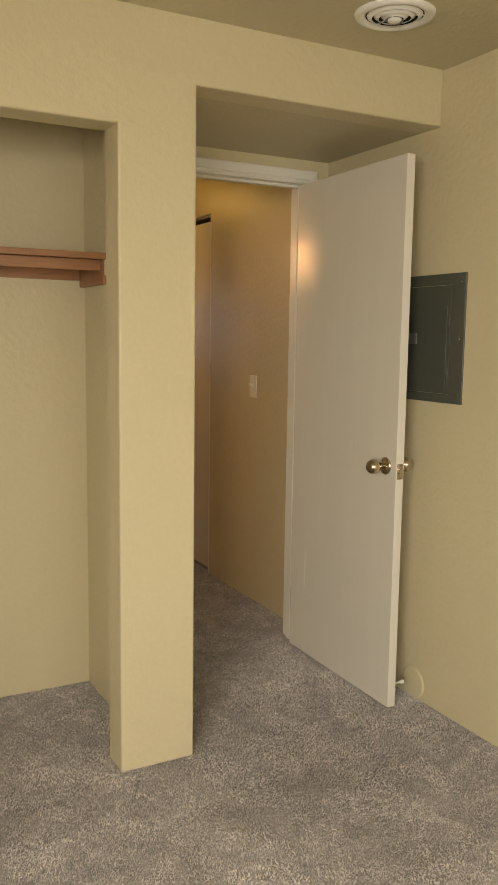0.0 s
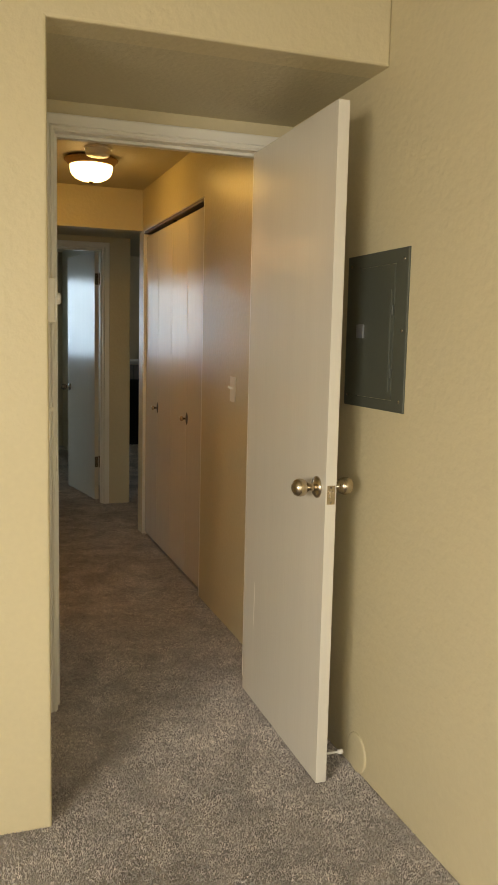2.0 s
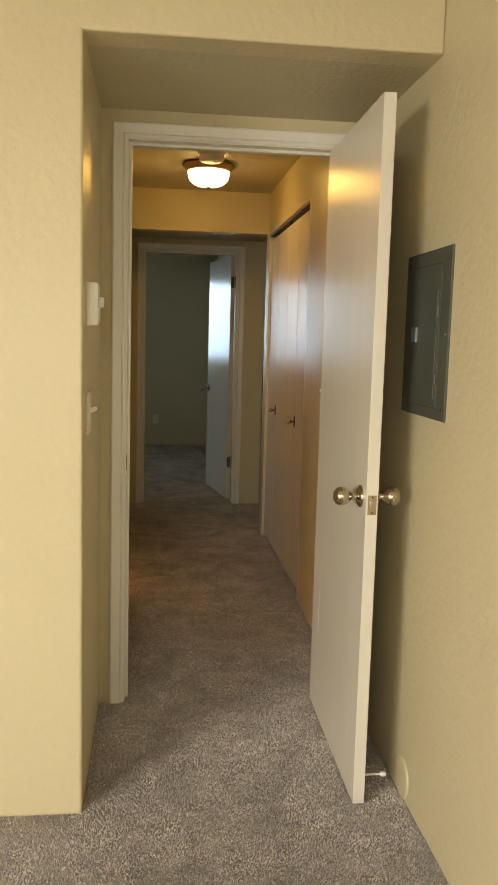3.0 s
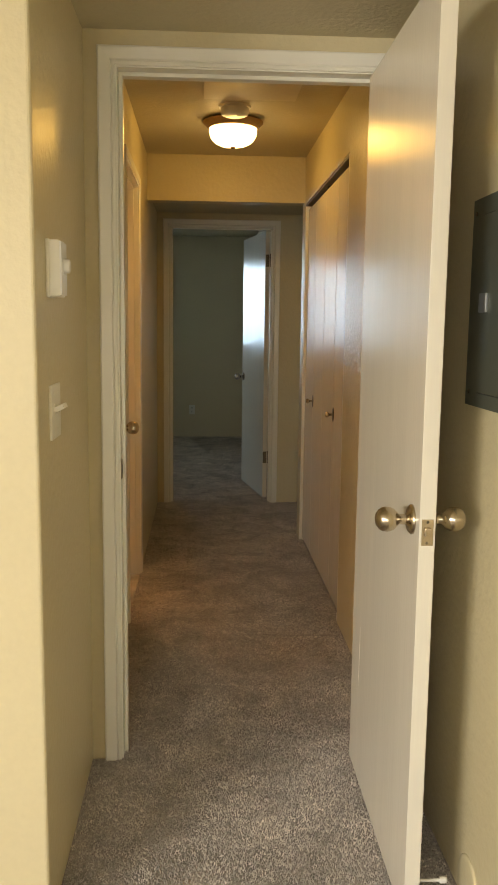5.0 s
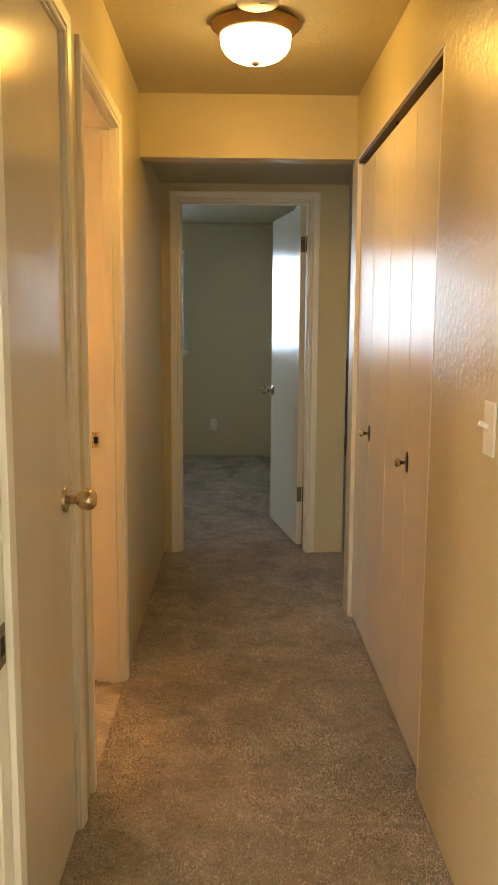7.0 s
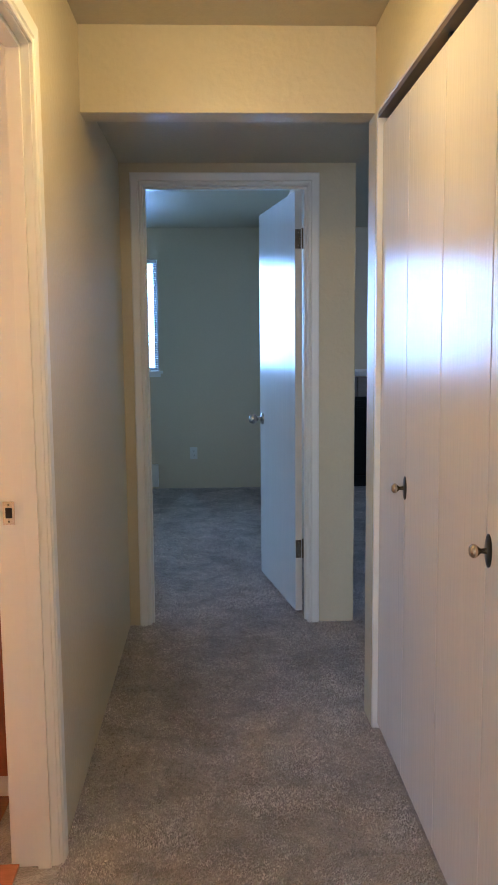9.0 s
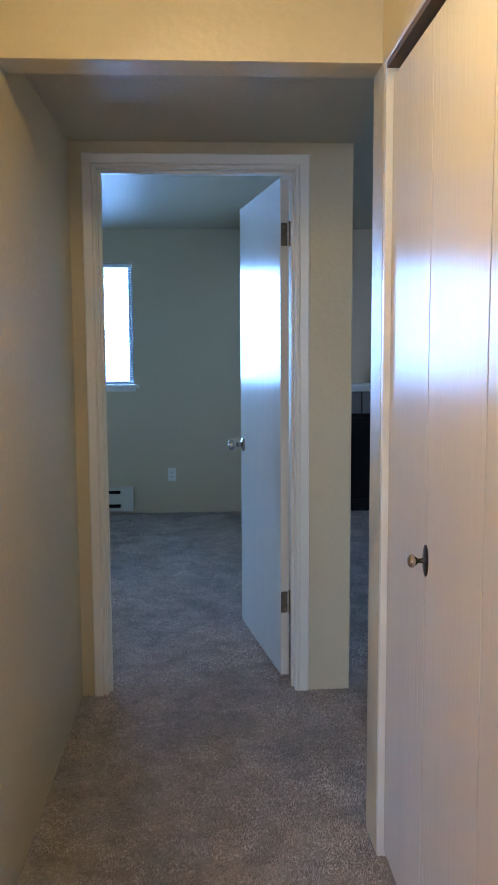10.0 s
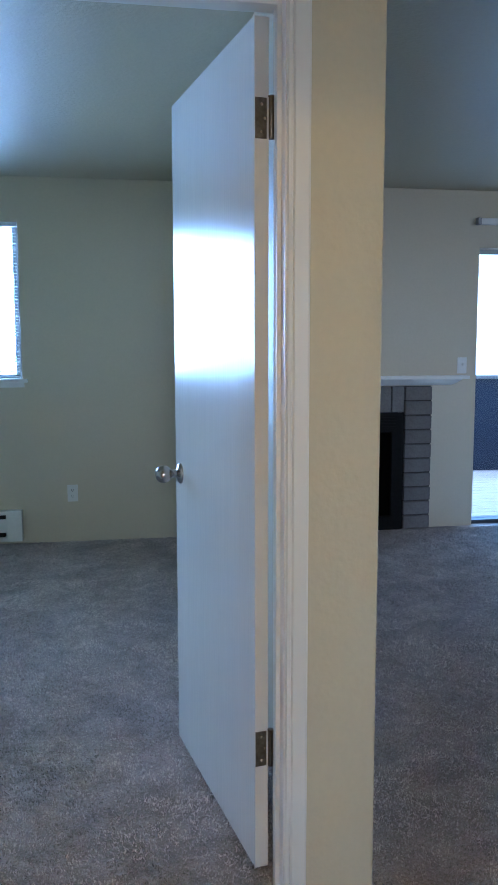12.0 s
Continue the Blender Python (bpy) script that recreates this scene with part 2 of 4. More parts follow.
def wall_mesh(u0, u1, z0, z1, t0, t1, holes, place, bevel=0.006):
    """A wall slab with through openings. holes: (u0, u1, z0, z1). place maps (u, t, z) to the world."""
    us = sorted({u0, u1, *[h[0] for h in holes], *[h[1] for h in holes]})
    zs = sorted({z0, z1, *[h[2] for h in holes], *[h[3] for h in holes]})
    us, zs = [u for u in us if u0 <= u <= u1], [z for z in zs if z0 <= z <= z1]
    solid = {}
    for i in range(len(us) - 1):
        for j in range(len(zs) - 1):
            cu, cz = (us[i] + us[i + 1]) / 2, (zs[j] + zs[j + 1]) / 2
            solid[i, j] = not any(h[0] < cu < h[1] and h[2] < cz < h[3] for h in holes)
    bm = bmesh.new()
    cache = {}

    def v(i, t, j):
        if (i, t, j) not in cache:
            cache[i, t, j] = bm.verts.new(place(us[i], t, zs[j]))
        return cache[i, t, j]

    for (i, j), s in solid.items():
        if not s:
            continue
        bm.faces.new([v(i, t0, j), v(i + 1, t0, j), v(i + 1, t0, j + 1), v(i, t0, j + 1)])
        bm.faces.new([v(i, t1, j), v(i, t1, j + 1), v(i + 1, t1, j + 1), v(i + 1, t1, j)])
        for di, dj, a, b in ((-1, 0, (i, j), (i, j + 1)), (1, 0, (i + 1, j), (i + 1, j + 1)), (0, -1, (i, j), (i + 1, j)), (0, 1, (i, j + 1), (i + 1, j + 1))):
            if not solid.get((i + di, j + dj), False):
                bm.faces.new([v(a[0], t0, a[1]), v(b[0], t0, b[1]), v(b[0], t1, b[1]), v(a[0], t1, a[1])])
    bmesh.ops.recalc_face_normals(bm, faces=bm.faces)
    if bevel:
        ax = 1 if place is along_x else 0
        es = [e for e in bm.edges if len(e.link_faces) == 2 and e.calc_face_angle(0) > 1.0 and all(abs(w.co[ax] - t0) < 1e-6 for w in e.verts)]
        bmesh.ops.bevel(bm, geom=es, offset=bevel, segments=3, affect="EDGES", profile=0.5)
    return bm


def along_x(u, t, z):
    return (u, t, z)


def along_y(u, t, z):
    return (t, u, z)


# ---- structure ----
XL, XR = 1.203, 2.160
H1, HH, HF = 2.345, 2.360, 2.405

structure("floor", a_box(-2.3, 8.2, -2.6, 10.95, -0.10, 0.0), M_CARPET, "taupe cut-pile carpet running through all the rooms", "carpet")

structure("wall_closet_front", wall_mesh(-1.4, XR, -0.02, H1 + 0.03, 2.380, 2.495, [(-0.75, 0.947, -0.02, 2.010), (1.200, XR, -0.02, 2.152)], along_x, 0.008), M_WALL,
          "cream painted wall with closet opening and door nook", "wall")
structure("wall_closet_side", wall_mesh(2.495, 3.113, 0, H1, 1.066, 1.200, [], along_y, 0.0), M_WALL, "cream painted partition between closet and nook", "wall")
structure("wall_bedroom_door", wall_mesh(-1.4, XR, 0, H1, 3.113, 3.228, [(1.276, 2.065, 0, 2.071)], along_x, 0.0), M_WALL, "cream painted wall round the bedroom doorway", "wall")
structure("wall_right", wall_mesh(-2.4, 5.925, -0.02, HH + 0.03, XR, 2.275, [(4.295, 5.792, -0.02, 2.082)], along_y, 0.006), M_WALL, "cream textured wall along bedroom and hall", "wall")
structure("wall_hall_left", wall_mesh(3.228, 6.900, 0, HH, 1.088, XL, [(3.500, 4.132, 0, 2.058), (4.330, 5.075, 0, 2.058)], along_y, 0.0), M_WALL, "cream textured hall wall with two doorways", "wall")
structure("wall_hall_end", wall_mesh(-2.1, 2.286, -0.02, HF + 0.03, 6.900, 7.015, [(1.288, 2.080, -0.02, 2.085)], along_x, 0.006), M_WALL, "cream painted wall round the far doorway", "wall")
structure("wall_far_partition", wall_mesh(7.015, 10.720, 0, HF, 2.171, 2.286, [], along_y, 0.0), M_FARWALL, "cream partition between far bedroom and living room", "wall")
structure("wall_far", wall_mesh(-2.1, 8.0, 0, HF, 10.720, 10.880, [(-0.80, 1.117, 1.085, 2.124), (4.300, 6.150, 0, 2.010), (2.850, 3.760, 0, 0.850)], along_x, 0.0), M_FARWALL,
          "cream outer wall with window, fireplace and sliding door", "wall")
structure("wall_bedroom_left", wall_mesh(-2.4, 3.228, 0, H1, -1.52, -1.40, [(-1.95, -0.15, 0.80, 2.10)], along_y, 0.0), M_WALL, "cream bedroom wall with an unseen daylight window", "wall")
# back opening added to hold the second window lamp
structure("wall_bedroom_back", wall_mesh(-1.52, 2.275, 0, H1, -2.52, -2.40, [(-0.30, 1.50, 0.80, 2.10)], along_x, 0.0), M_WALL, "cream bedroom wall with an unseen daylight window", "wall")
structure("wall_living_near", wall_mesh(2.275, 3.12, 0, HF, 5.805, 5.925, [], along_x, 0.0), M_FARWALL, "plain cream wall behind the hall closet", "wall")
# invented room out of view, its window opening made for the fill lamp
structure("wall_added", wall_mesh(3.0, 8.0, 0, HF, 3.28, 3.40, [(5.2, 7.2, 0.85, 2.15)], along_x, 0.0), M_FARWALL, "unseen cream wall with an added window opening for fill light", "wall")
structure("wall_added_side", wall_mesh(3.40, 5.805, 0, HF, 3.0, 3.12, [], along_y, 0.0), M_FARWALL, "plain cream wall behind the hall closet", "wall")
structure("wall_living_right", wall_mesh(3.28, 10.88, 0, HF, 8.0, 8.12, [], along_y, 0.0), M_FARWALL, "plain cream living room wall", "wall")
structure("wall_far_room_left", wall_mesh(7.015, 10.88, 0, HF, -2.22, -2.10, [], along_y, 0.0), M_FARWALL, "plain cream far bedroom wall", "wall")
structure("wall_hall_closet", wall_mesh(4.10, 5.805, 0, HH, 2.90, 3.00, [], along_y, 0.0), M_WALL, "plain back wall of the hall closet", "wall")
structure("wall_hall_closet_side", wall_mesh(2.275, 2.90, 0, HH, 4.10, 4.20, [], along_x, 0.0), M_WALL, "plain side wall of the hall closet", "wall")
structure("wall_bath_near", wall_mesh(-0.90, 1.088, 0, HH, 4.14, 4.24, [], along_x, 0.0), M_WALL, "plain cream bathroom wall", "wall")
structure("wall_bath_left", wall_mesh(4.14, 6.90, 0, HH, -1.0, -0.90, [], along_y, 0.0), M_WALL, "plain cream bathroom wall", "wall")
structure("wall_bath_end", wall_mesh(-0.90, 1.088, 0, HH, 5.90, 6.00, [], along_x, 0.0), M_WALL, "cream bathroom wall behind the vanity", "wall")
structure("wall_linen_back", wall_mesh(3.228, 4.14, 0, HH, 0.45, 0.55, [], along_y, 0.0), M_WALL, "plain back wall of the linen closet", "wall")

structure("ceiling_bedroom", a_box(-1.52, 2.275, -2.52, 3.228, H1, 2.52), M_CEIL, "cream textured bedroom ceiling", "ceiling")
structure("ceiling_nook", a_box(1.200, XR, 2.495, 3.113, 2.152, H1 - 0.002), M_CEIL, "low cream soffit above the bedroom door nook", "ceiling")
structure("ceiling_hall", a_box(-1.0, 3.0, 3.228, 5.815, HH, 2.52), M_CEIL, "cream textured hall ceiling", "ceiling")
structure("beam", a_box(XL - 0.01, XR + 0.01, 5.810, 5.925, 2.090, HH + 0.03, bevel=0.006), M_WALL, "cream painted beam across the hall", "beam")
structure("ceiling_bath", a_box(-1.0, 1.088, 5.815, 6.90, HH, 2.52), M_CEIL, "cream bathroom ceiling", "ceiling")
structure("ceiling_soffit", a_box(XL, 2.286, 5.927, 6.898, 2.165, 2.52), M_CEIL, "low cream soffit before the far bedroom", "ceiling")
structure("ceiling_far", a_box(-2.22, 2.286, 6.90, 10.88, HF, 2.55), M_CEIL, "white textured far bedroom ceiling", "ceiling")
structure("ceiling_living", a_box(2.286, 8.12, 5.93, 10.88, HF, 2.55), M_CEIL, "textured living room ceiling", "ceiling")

# closes the invented room above
structure("ceiling_added", a_box(3.0, 8.12, 3.28, 5.928, HF, 2.55), M_CEIL, "textured ceiling over the added unseen room", "ceiling")
ground = structure("ground", a_box(-400, 400, 10.95, 900, -3.2, -3.0), M_GROUND, "grassy ground far below the windows", "ground")


# ---- door trim, doors ----
CASING = [(0.0, 0.0), (0.0, 0.008), (0.003, 0.010), (0.010, 0.010), (0.0125, 0.007), (0.0165, 0.012), (0.046, 0.0145), (0.0505, 0.012), (0.052, 0.0)]


def casing_piece(side, u0, u1, h, place):
    bm = bmesh.new()
    rows = []
    for d, p in CASING:
        pts = [(u0 - d, 0), (u0 - d, h + d), (u1 + d, h + d), (u1 + d, 0)][side:side + 2]
        rows.append([bm.verts.new(place(u, p, z)) for u, z in pts])
    for a, b in zip(rows, rows[1:]):
        bm.faces.new([a[0], a[1], b[1], b[0]])
    bm.faces.new([rows[0][0], rows[0][1], rows[-1][1], rows[-1][0]])
    for k in (0, 1):
        bm.faces.new([r[k] for r in rows])
    bmesh.ops.recalc_face_normals(bm, faces=bm.faces)
    return bm


def doorway(name, u0, u1, h, t0, t1, axis, label, faces, stop_at):
    """Jambs, stops and casings of an opening. faces: pairs of wall face and the way it looks."""
    root = thing(name, label, "door frame", kind="structure")
    j = 0.019

    def slab(a0, a1, b0, b1, c0, c1, bv=0.002):
        return a_box(a0, a1, b0, b1, c0, c1, bevel=bv) if axis == "x" else a_box(b0, b1, a0, a1, c0, c1, bevel=bv)

    part("jamb", slab(u0 - j, u0, t0, t1, 0, h + j), M_TRIM, root)
    part("jamb", slab(u1, u1 + j, t0, t1, 0, h + j), M_TRIM, root)
    part("head_jamb", slab(u0, u1, t0, t1, h, h + j), M_TRIM, root)
    part("door_stop", slab(u0, u0 + 0.011, stop_at, stop_at + 0.034, 0, h), M_TRIM, root)
    part("door_stop", slab(u1 - 0.011, u1, stop_at, stop_at + 0.034, 0, h), M_TRIM, root)
    part("door_stop", slab(u0 + 0.011, u1 - 0.011, stop_at, stop_at + 0.034, h - 0.011, h), M_TRIM, root)
    for face, way in faces:
        def place(u, p, z, f=face, w=way):
            return (u, f + w * p, z) if axis == "x" else (f + w * p, u, z)
        for s, n in enumerate(("casing", "head_casing", "casing")):
            part(n, casing_piece(s, u0 - 0.004, u1 + 0.004, h + 0.004, place), M_TRIM, root)
    return root


frame_1 = doorway("trim_1", 1.295, 2.046, 2.053, 3.112, 3.229, "x", "white enamelled frame of the bedroom door", ((3.113, -1), (3.228, 1)), 3.155)
frame_2 = doorway("trim_2", 3.519, 4.113, 2.040, 1.087, XL + 0.001, "y", "painted frame of the linen closet door", ((XL, 1),), 1.120)
frame_3 = doorway("trim_3", 4.349, 5.056, 2.040, 1.087, XL + 0.001, "y", "painted frame of the bathroom doorway", ((XL, 1), (1.088, -1)), 1.150)
frame_4 = doorway("trim_4", 1.307, 2.061, 2.066, 6.899, 7.016, "x", "white enamelled frame of the far bedroom door", ((6.900, -1), (7.015, 1)), 6.935)

KNOB = [(0.0, 0.0), (0.033, 0.0), (0.033, 0.004), (0.028, 0.009), (0.016, 0.012), (0.012, 0.016), (0.0115, 0.030), (0.016, 0.034),
        (0.023, 0.041), (0.0265, 0.049), (0.0275, 0.057), (0.0262, 0.066), (0.0218, 0.074), (0.013, 0.080), (0.0, 0.082)]
ROSE, BALL = KNOB[:6], KNOB[5:]


def knob(parent, m, mat, label):
    k = part("knob", lathe([(0.0, BALL[0][1])] + BALL, m), mat, parent, label)
    part("rose", lathe(ROSE + [(0.0, 0.016)], m), mat, k)
    return k


def hinge(parent, x, y, z, mat=M_OLDMETAL):
    """A butt hinge: two leaves lying in the x plane and a barrel."""
    h = part("hinge", lathe([(0, -0.046), (0.0055, -0.046), (0.0055, 0.046), (0.007, 0.047), (0.007, 0.050), (0, 0.051)], pose(x, y, z), 16), mat, parent, "worn steel butt hinge")
    return h


def leaf_door(name, width, height, thick, m, label, metal, back_knob=True, knob_z=0.919, hinges=(), latch=True, paint=None, pin=1):
    """Local: hinge edge at x = 0, free edge at x = width, faces at y = 0 and y = thick, bottom at z = 0."""
    root = thing(name, label, "door", m, kind="structure")
    leaf = part("leaf", a_box(0, width, 0, thick, 0, height, bevel=0.0025), paint or M_DOOR, root)
    kx = width - 0.062
    knob(root, pose(kx, 0, knob_z, 90), metal, "round metal door knob")
    if back_knob:
        knob(root, pose(kx, thick, knob_z, -90), metal, "round metal door knob")
    if latch:
        la = part("latch_plate", a_box(width - 0.0005, width + 0.0015, thick / 2 - 0.0125, thick / 2 + 0.0125, knob_z - 0.043, knob_z + 0.014 + 0.0, bevel=0.0006), metal, root, "metal latch face plate")
        part("latch_bolt", a_box(width + 0.001, width + 0.009, thick / 2 - 0.007, thick / 2 + 0.007, knob_z - 0.022, knob_z - 0.004, bevel=0.002), metal, la)
        for dz in (-0.037, 0.008):
            part("screw", lathe([(0, 0), (0.0035, 0), (0.003, 0.001), (0, 0.0012)], pose(width + 0.0012, thick / 2, knob_z + dz, 0, 90, 0), 10), M_OLDMETAL, la)
    for hz in hinges:
        h = part("hinge_leaf", a_box(-0.0022, 0.0, 0.001 if pin else 0.006, thick - (0.006 if pin else 0.001), hz - 0.045, hz + 0.045, bevel=0.0008), M_OLDMETAL, root, "rusty steel hinge leaf")
        part("hinge_barrel", lathe([(0, -0.046), (0.006, -0.046), (0.006, 0.046), (0.0075, 0.047), (0.0075, 0.050), (0, 0.052)], pose(-0.005, thick + 0.004 if pin else -0.004, hz), 16), M_OLDMETAL, h)
        for k in (-0.03, 0.0, 0.03):
            part("screw", lathe([(0, 0), (0.004, 0), (0.003, 0.001), (0, 0.0012)], pose(-0.0020, 0.010 + 0.008 * (k != 0), hz + k, 0, -90, 0), 10), M_BRASS, h)
    return root


def door_pose(hx, hy, fx, fy, z):
    a = math.degrees(math.atan2(fy - hy, fx - hx))
    return pose(hx, hy, z, 0, 0, a)


# bedroom door, open into the nook; its far face rests against the wall stop
d1 = leaf_door("door_1", 0.738, 2.030, 0.035, door_pose(2.038, 3.097, 2.029, 2.345, 0.010) @ pose(0, -0.035, 0), "open white enamelled flush bedroom door", M_BRASS, hinges=(0.22, 1.80), paint=M_SATIN)
sp = part("spring_stop", lathe([(0, 0), (0.011, 0), (0.011, 0.004), (0.0035, 0.007), (0.0035, 0.062), (0, 0.062)], pose(0.690, 0.035, 0.065, -90), 14), M_WHITE, d1, "rigid white door stop rod")
part("rubber_tip", lathe([(0, 0.060), (0.0075, 0.060), (0.008, 0.072), (0.006, 0.076), (0, 0.077)], pose(0.690, 0.035, 0.065, -90), 14), M_WHITE, sp)

# linen closet door, closed
leaf_door("door_2", 0.588, 2.030, 0.035, door_pose(1.1975, 3.522, 1.1975, 4.110, 0.008) @ pose(0, 0, 0), "closed painted flush linen closet door", M_BRASS, back_knob=False, latch=False)

# far bedroom door, standing open into the far room
d4 = leaf_door("door_4", 0.752, 2.040, 0.035, door_pose(2.0485, 7.018, 1.9215, 7.752, 0.020), "open white glossy flush far bedroom door", M_CHROME, hinges=(0.315, 1.820), pin=0, knob_z=0.905)
# bathroom door, swung open inside the bathroom
leaf_door("door_3", 0.700, 2.030, 0.035, door_pose(1.075, 4.352, 0.40, 4.262, 0.010) @ pose(0, -0.035, 0), "open white flush bathroom door", M_BRASS)


def strike(name_parent, m, metal):
    s = part("strike_plate", a_box(-0.0145, 0.0145, 0, 0.002, -0.029, 0.029, bevel=0.0008), metal, name_parent, "metal strike plate")
    s.matrix_local = m
    # dark patch on the plate, painted as the hole's shade
    p = part("strike_hole_shade", a_box(-0.008, 0.008, 0.0018, 0.0026, -0.013, 0.013, bevel=0.0003), M_HOLE_SHADE, s)
    for dz in (-0.021, 0.021):
        part("screw", lathe([(0, 0), (0.003, 0), (0.0025, 0.001), (0, 0.0012)], pose(0, 0.0018, dz, -90), 10), M_OLDMETAL, s)
    return s


strike(frame_1, pose(1.295, 3.134, 0.915, 0, 0, -90), M_OLDMETAL)
strike(frame_3, pose(1.112, 5.056, 0.937, 0, 0, 180), M_BRASS)

# bifold closet doors in the hall: two pairs of leaves below a shade-coloured soffit strip
BX = 2.178
bif = thing("bifold_door", "closed glossy painted bifold closet doors with metal knobs", "bifold door", kind="structure")
edges = [4.312, 4.676, 5.040, 5.404, 5.770]
for k in range(4):
    part("leaf", a_box(BX, BX + 0.030, edges[k] + 0.0015, edges[k + 1] - 0.0015, 0.022, 2.046, bevel=0.003), M_BIFOLD, bif)
for ky in (4.658, 5.398):
    m = pose(BX, ky, 0.922, 0, -90)
    kn = part("knob", lathe([(0, 0.004), (0.006, 0.004), (0.0055, 0.018), (0.010, 0.022), (0.0145, 0.028), (0.0145, 0.034), (0.010, 0.039), (0, 0.040)], m, 24), M_BRASS, bif, "small round metal pull knob")
    pl = lathe([(0, 0), (0.020, 0), (0.020, 0.002), (0.016, 0.004), (0, 0.005)], pose(0, 0, 0), 28)
    bmesh.ops.transform(pl, matrix=m @ Matrix.Diagonal((1.75, 1.0, 1.0, 1.0)), verts=pl.verts)
    part("backplate", pl, M_BRONZE, kn, "dark oval metal backplate")
tr = thing("trim_5", "painted jambs and shade-coloured header soffit of the bifold closet", "door frame", kind="structure")
part("jamb", a_box(XR + 0.001, 2.274, 5.772, 5.791, 0, 2.081, bevel=0.002), M_TRIM, tr)
part("jamb", a_box(XR + 0.001, 2.274, 4.296, 4.310, 0, 2.081, bevel=0.002), M_TRIM, tr)
# strip over the opening's soffit, its shade put into the colour
part("soffit_strip", a_box(XR + 0.002, BX + 0.032, 4.311, 5.771, 2.066, 2.081, bevel=0.002), M_SOFFIT_SHADE, tr, "brown strip painted as the shaded header soffit")
part("pin_block", a_box(BX + 0.005, BX + 0.025, 5.030, 5.050, 2.047, 2.065, bevel=0.002), M_BLACK, tr)


# ---- bedroom things ----
panel = thing("electrical_panel", "dark grey metal breaker panel set in the wall", "breaker panel", pose(XR, 2.40, 1.40))
part("cover", wall_mesh(-0.188, 0.190, -0.232, 0.232, -0.006, 0.0, [(-0.118, 0.108, -0.200, 0.192)], along_y, 0.0015), M_PANEL, panel)
pd = part("panel_door", a_box(-0.0075, -0.001, -0.1165, 0.1065, -0.1985, 0.1905, bevel=0.0012), M_PANEL, panel)
part("latch", a_box(-0.014, -0.007, 0.062, 0.105, -0.021, 0.021, bevel=0.003), M_ALU, pd, "small pale sliding latch")
part("hinge_bead", a_box(-0.011, -0.007, -0.102, -0.096, -0.175, 0.120, bevel=0.002), M_PANEL, pd)
for hz in (-0.12, 0.06):
    part("hinge_knuckle", lathe([(0, -0.014), (0.004, -0.014), (0.004, 0.014), (0, 0.014)], pose(-0.010, -0.114, hz), 12), M_PANEL, pd)
for sy, sz in ((-0.165, 0.20), (-0.165, -0.20), (0.165, 0.20), (0.165, -0.20), (-0.165, 0.0)):
    part("screw", lathe([(0, 0), (0.005, 0), (0.004, 0.002), (0, 0.0025)], pose(-0.006, sy, sz, 0, -90), 12), M_CHROME, panel)
disc = thing("wall_bumper", "round cream plastic door bumper plate on the wall", "wall bumper", pose(XR, 2.412, 0.060, 0, -90))
part("disc", lathe([(0, 0.006), (0.050, 0.006), (0.060, 0.0055), (0.064, 0.003), (0.064, 0.0), (0, 0.0)], None, 40), M_WALL, disc)


def plate(name, m, mat, label, category, toggles=(), outlets=(), w=0.070, h=0.115, gangs=(0.0,)):
    """A wall plate in its own x-z plane, facing -y."""
    root = thing(name, label, category, m)
    part("cover_plate", a_box(-w / 2, w / 2, -0.006, 0, -h / 2, h / 2, bevel=0.0025), mat, root)
    for z, gx in [(z, gx) for z in toggles for gx in gangs]:
        tg = part("toggle_slot", a_box(gx - 0.006, gx + 0.006, -0.0075, -0.0055, z - 0.013, z + 0.013, bevel=0.0008), mat, root)
        lever = a_box(-0.0045, 0.0045, -0.022, 0.0, -0.0055, 0.0055, bevel=0.002)
        bmesh.ops.transform(lever, matrix=pose(gx, -0.006, z, -24), verts=lever.verts)
        part("toggle", lever, mat, tg)
    for z in outlets:
        so = part("socket", a_box(-0.017, 0.017, -0.008, -0.0055, z - 0.014, z + 0.014, bevel=0.004), mat, root)
        for dx in (-0.0065, 0.0065):
            # socket slots and ground hole are dark patches painted as shade
            part("slot", a_box(dx - 0.0012, dx + 0.0012, -0.0084, -0.0078, z - 0.002, z + 0.007), M_HOLE_SHADE, so)
        part("ground_hole_shade", lathe([(0, 0), (0.0026, 0), (0.0026, 0.0005), (0, 0.0006)], pose(0, -0.0079, z - 0.007, 90), 10), M_HOLE_SHADE, so)
    for z, gx in [(z, gx) for z in ((-0.042, 0.042) if toggles else (0.0,)) for gx in gangs]:
        part("screw", lathe([(0, 0), (0.003, 0), (0.0024, 0.001), (0, 0.0012)], pose(gx, -0.0058, z, 90), 10), mat, root)
    return root


plate("light_switch", pose(1.200, 2.558, 1.148, 0, 0, 90), M_PLASTIC, "ivory double toggle light switch on the nook wall", "light switch", toggles=(0.004,), w=0.115, h=0.122, gangs=(-0.023, 0.023))

thermo = thing("thermostat", "white wall thermostat with a round dial knob", "thermostat", pose(1.200, 2.532, 1.461, 0, 0, 90))
part("back_plate", a_box(-0.036, 0.036, -0.008, 0, -0.062, 0.062, bevel=0.003), M_PLASTIC, thermo)
part("cover", a_box(-0.034, 0.034, -0.030, -0.006, -0.060, 0.060, bevel=0.004), M_PLASTIC, thermo)
part("slot", a_box(-0.0355, 0.0355, -0.0335, -0.0295, -0.056, 0.056, bevel=0.001), M_WHITE, thermo)
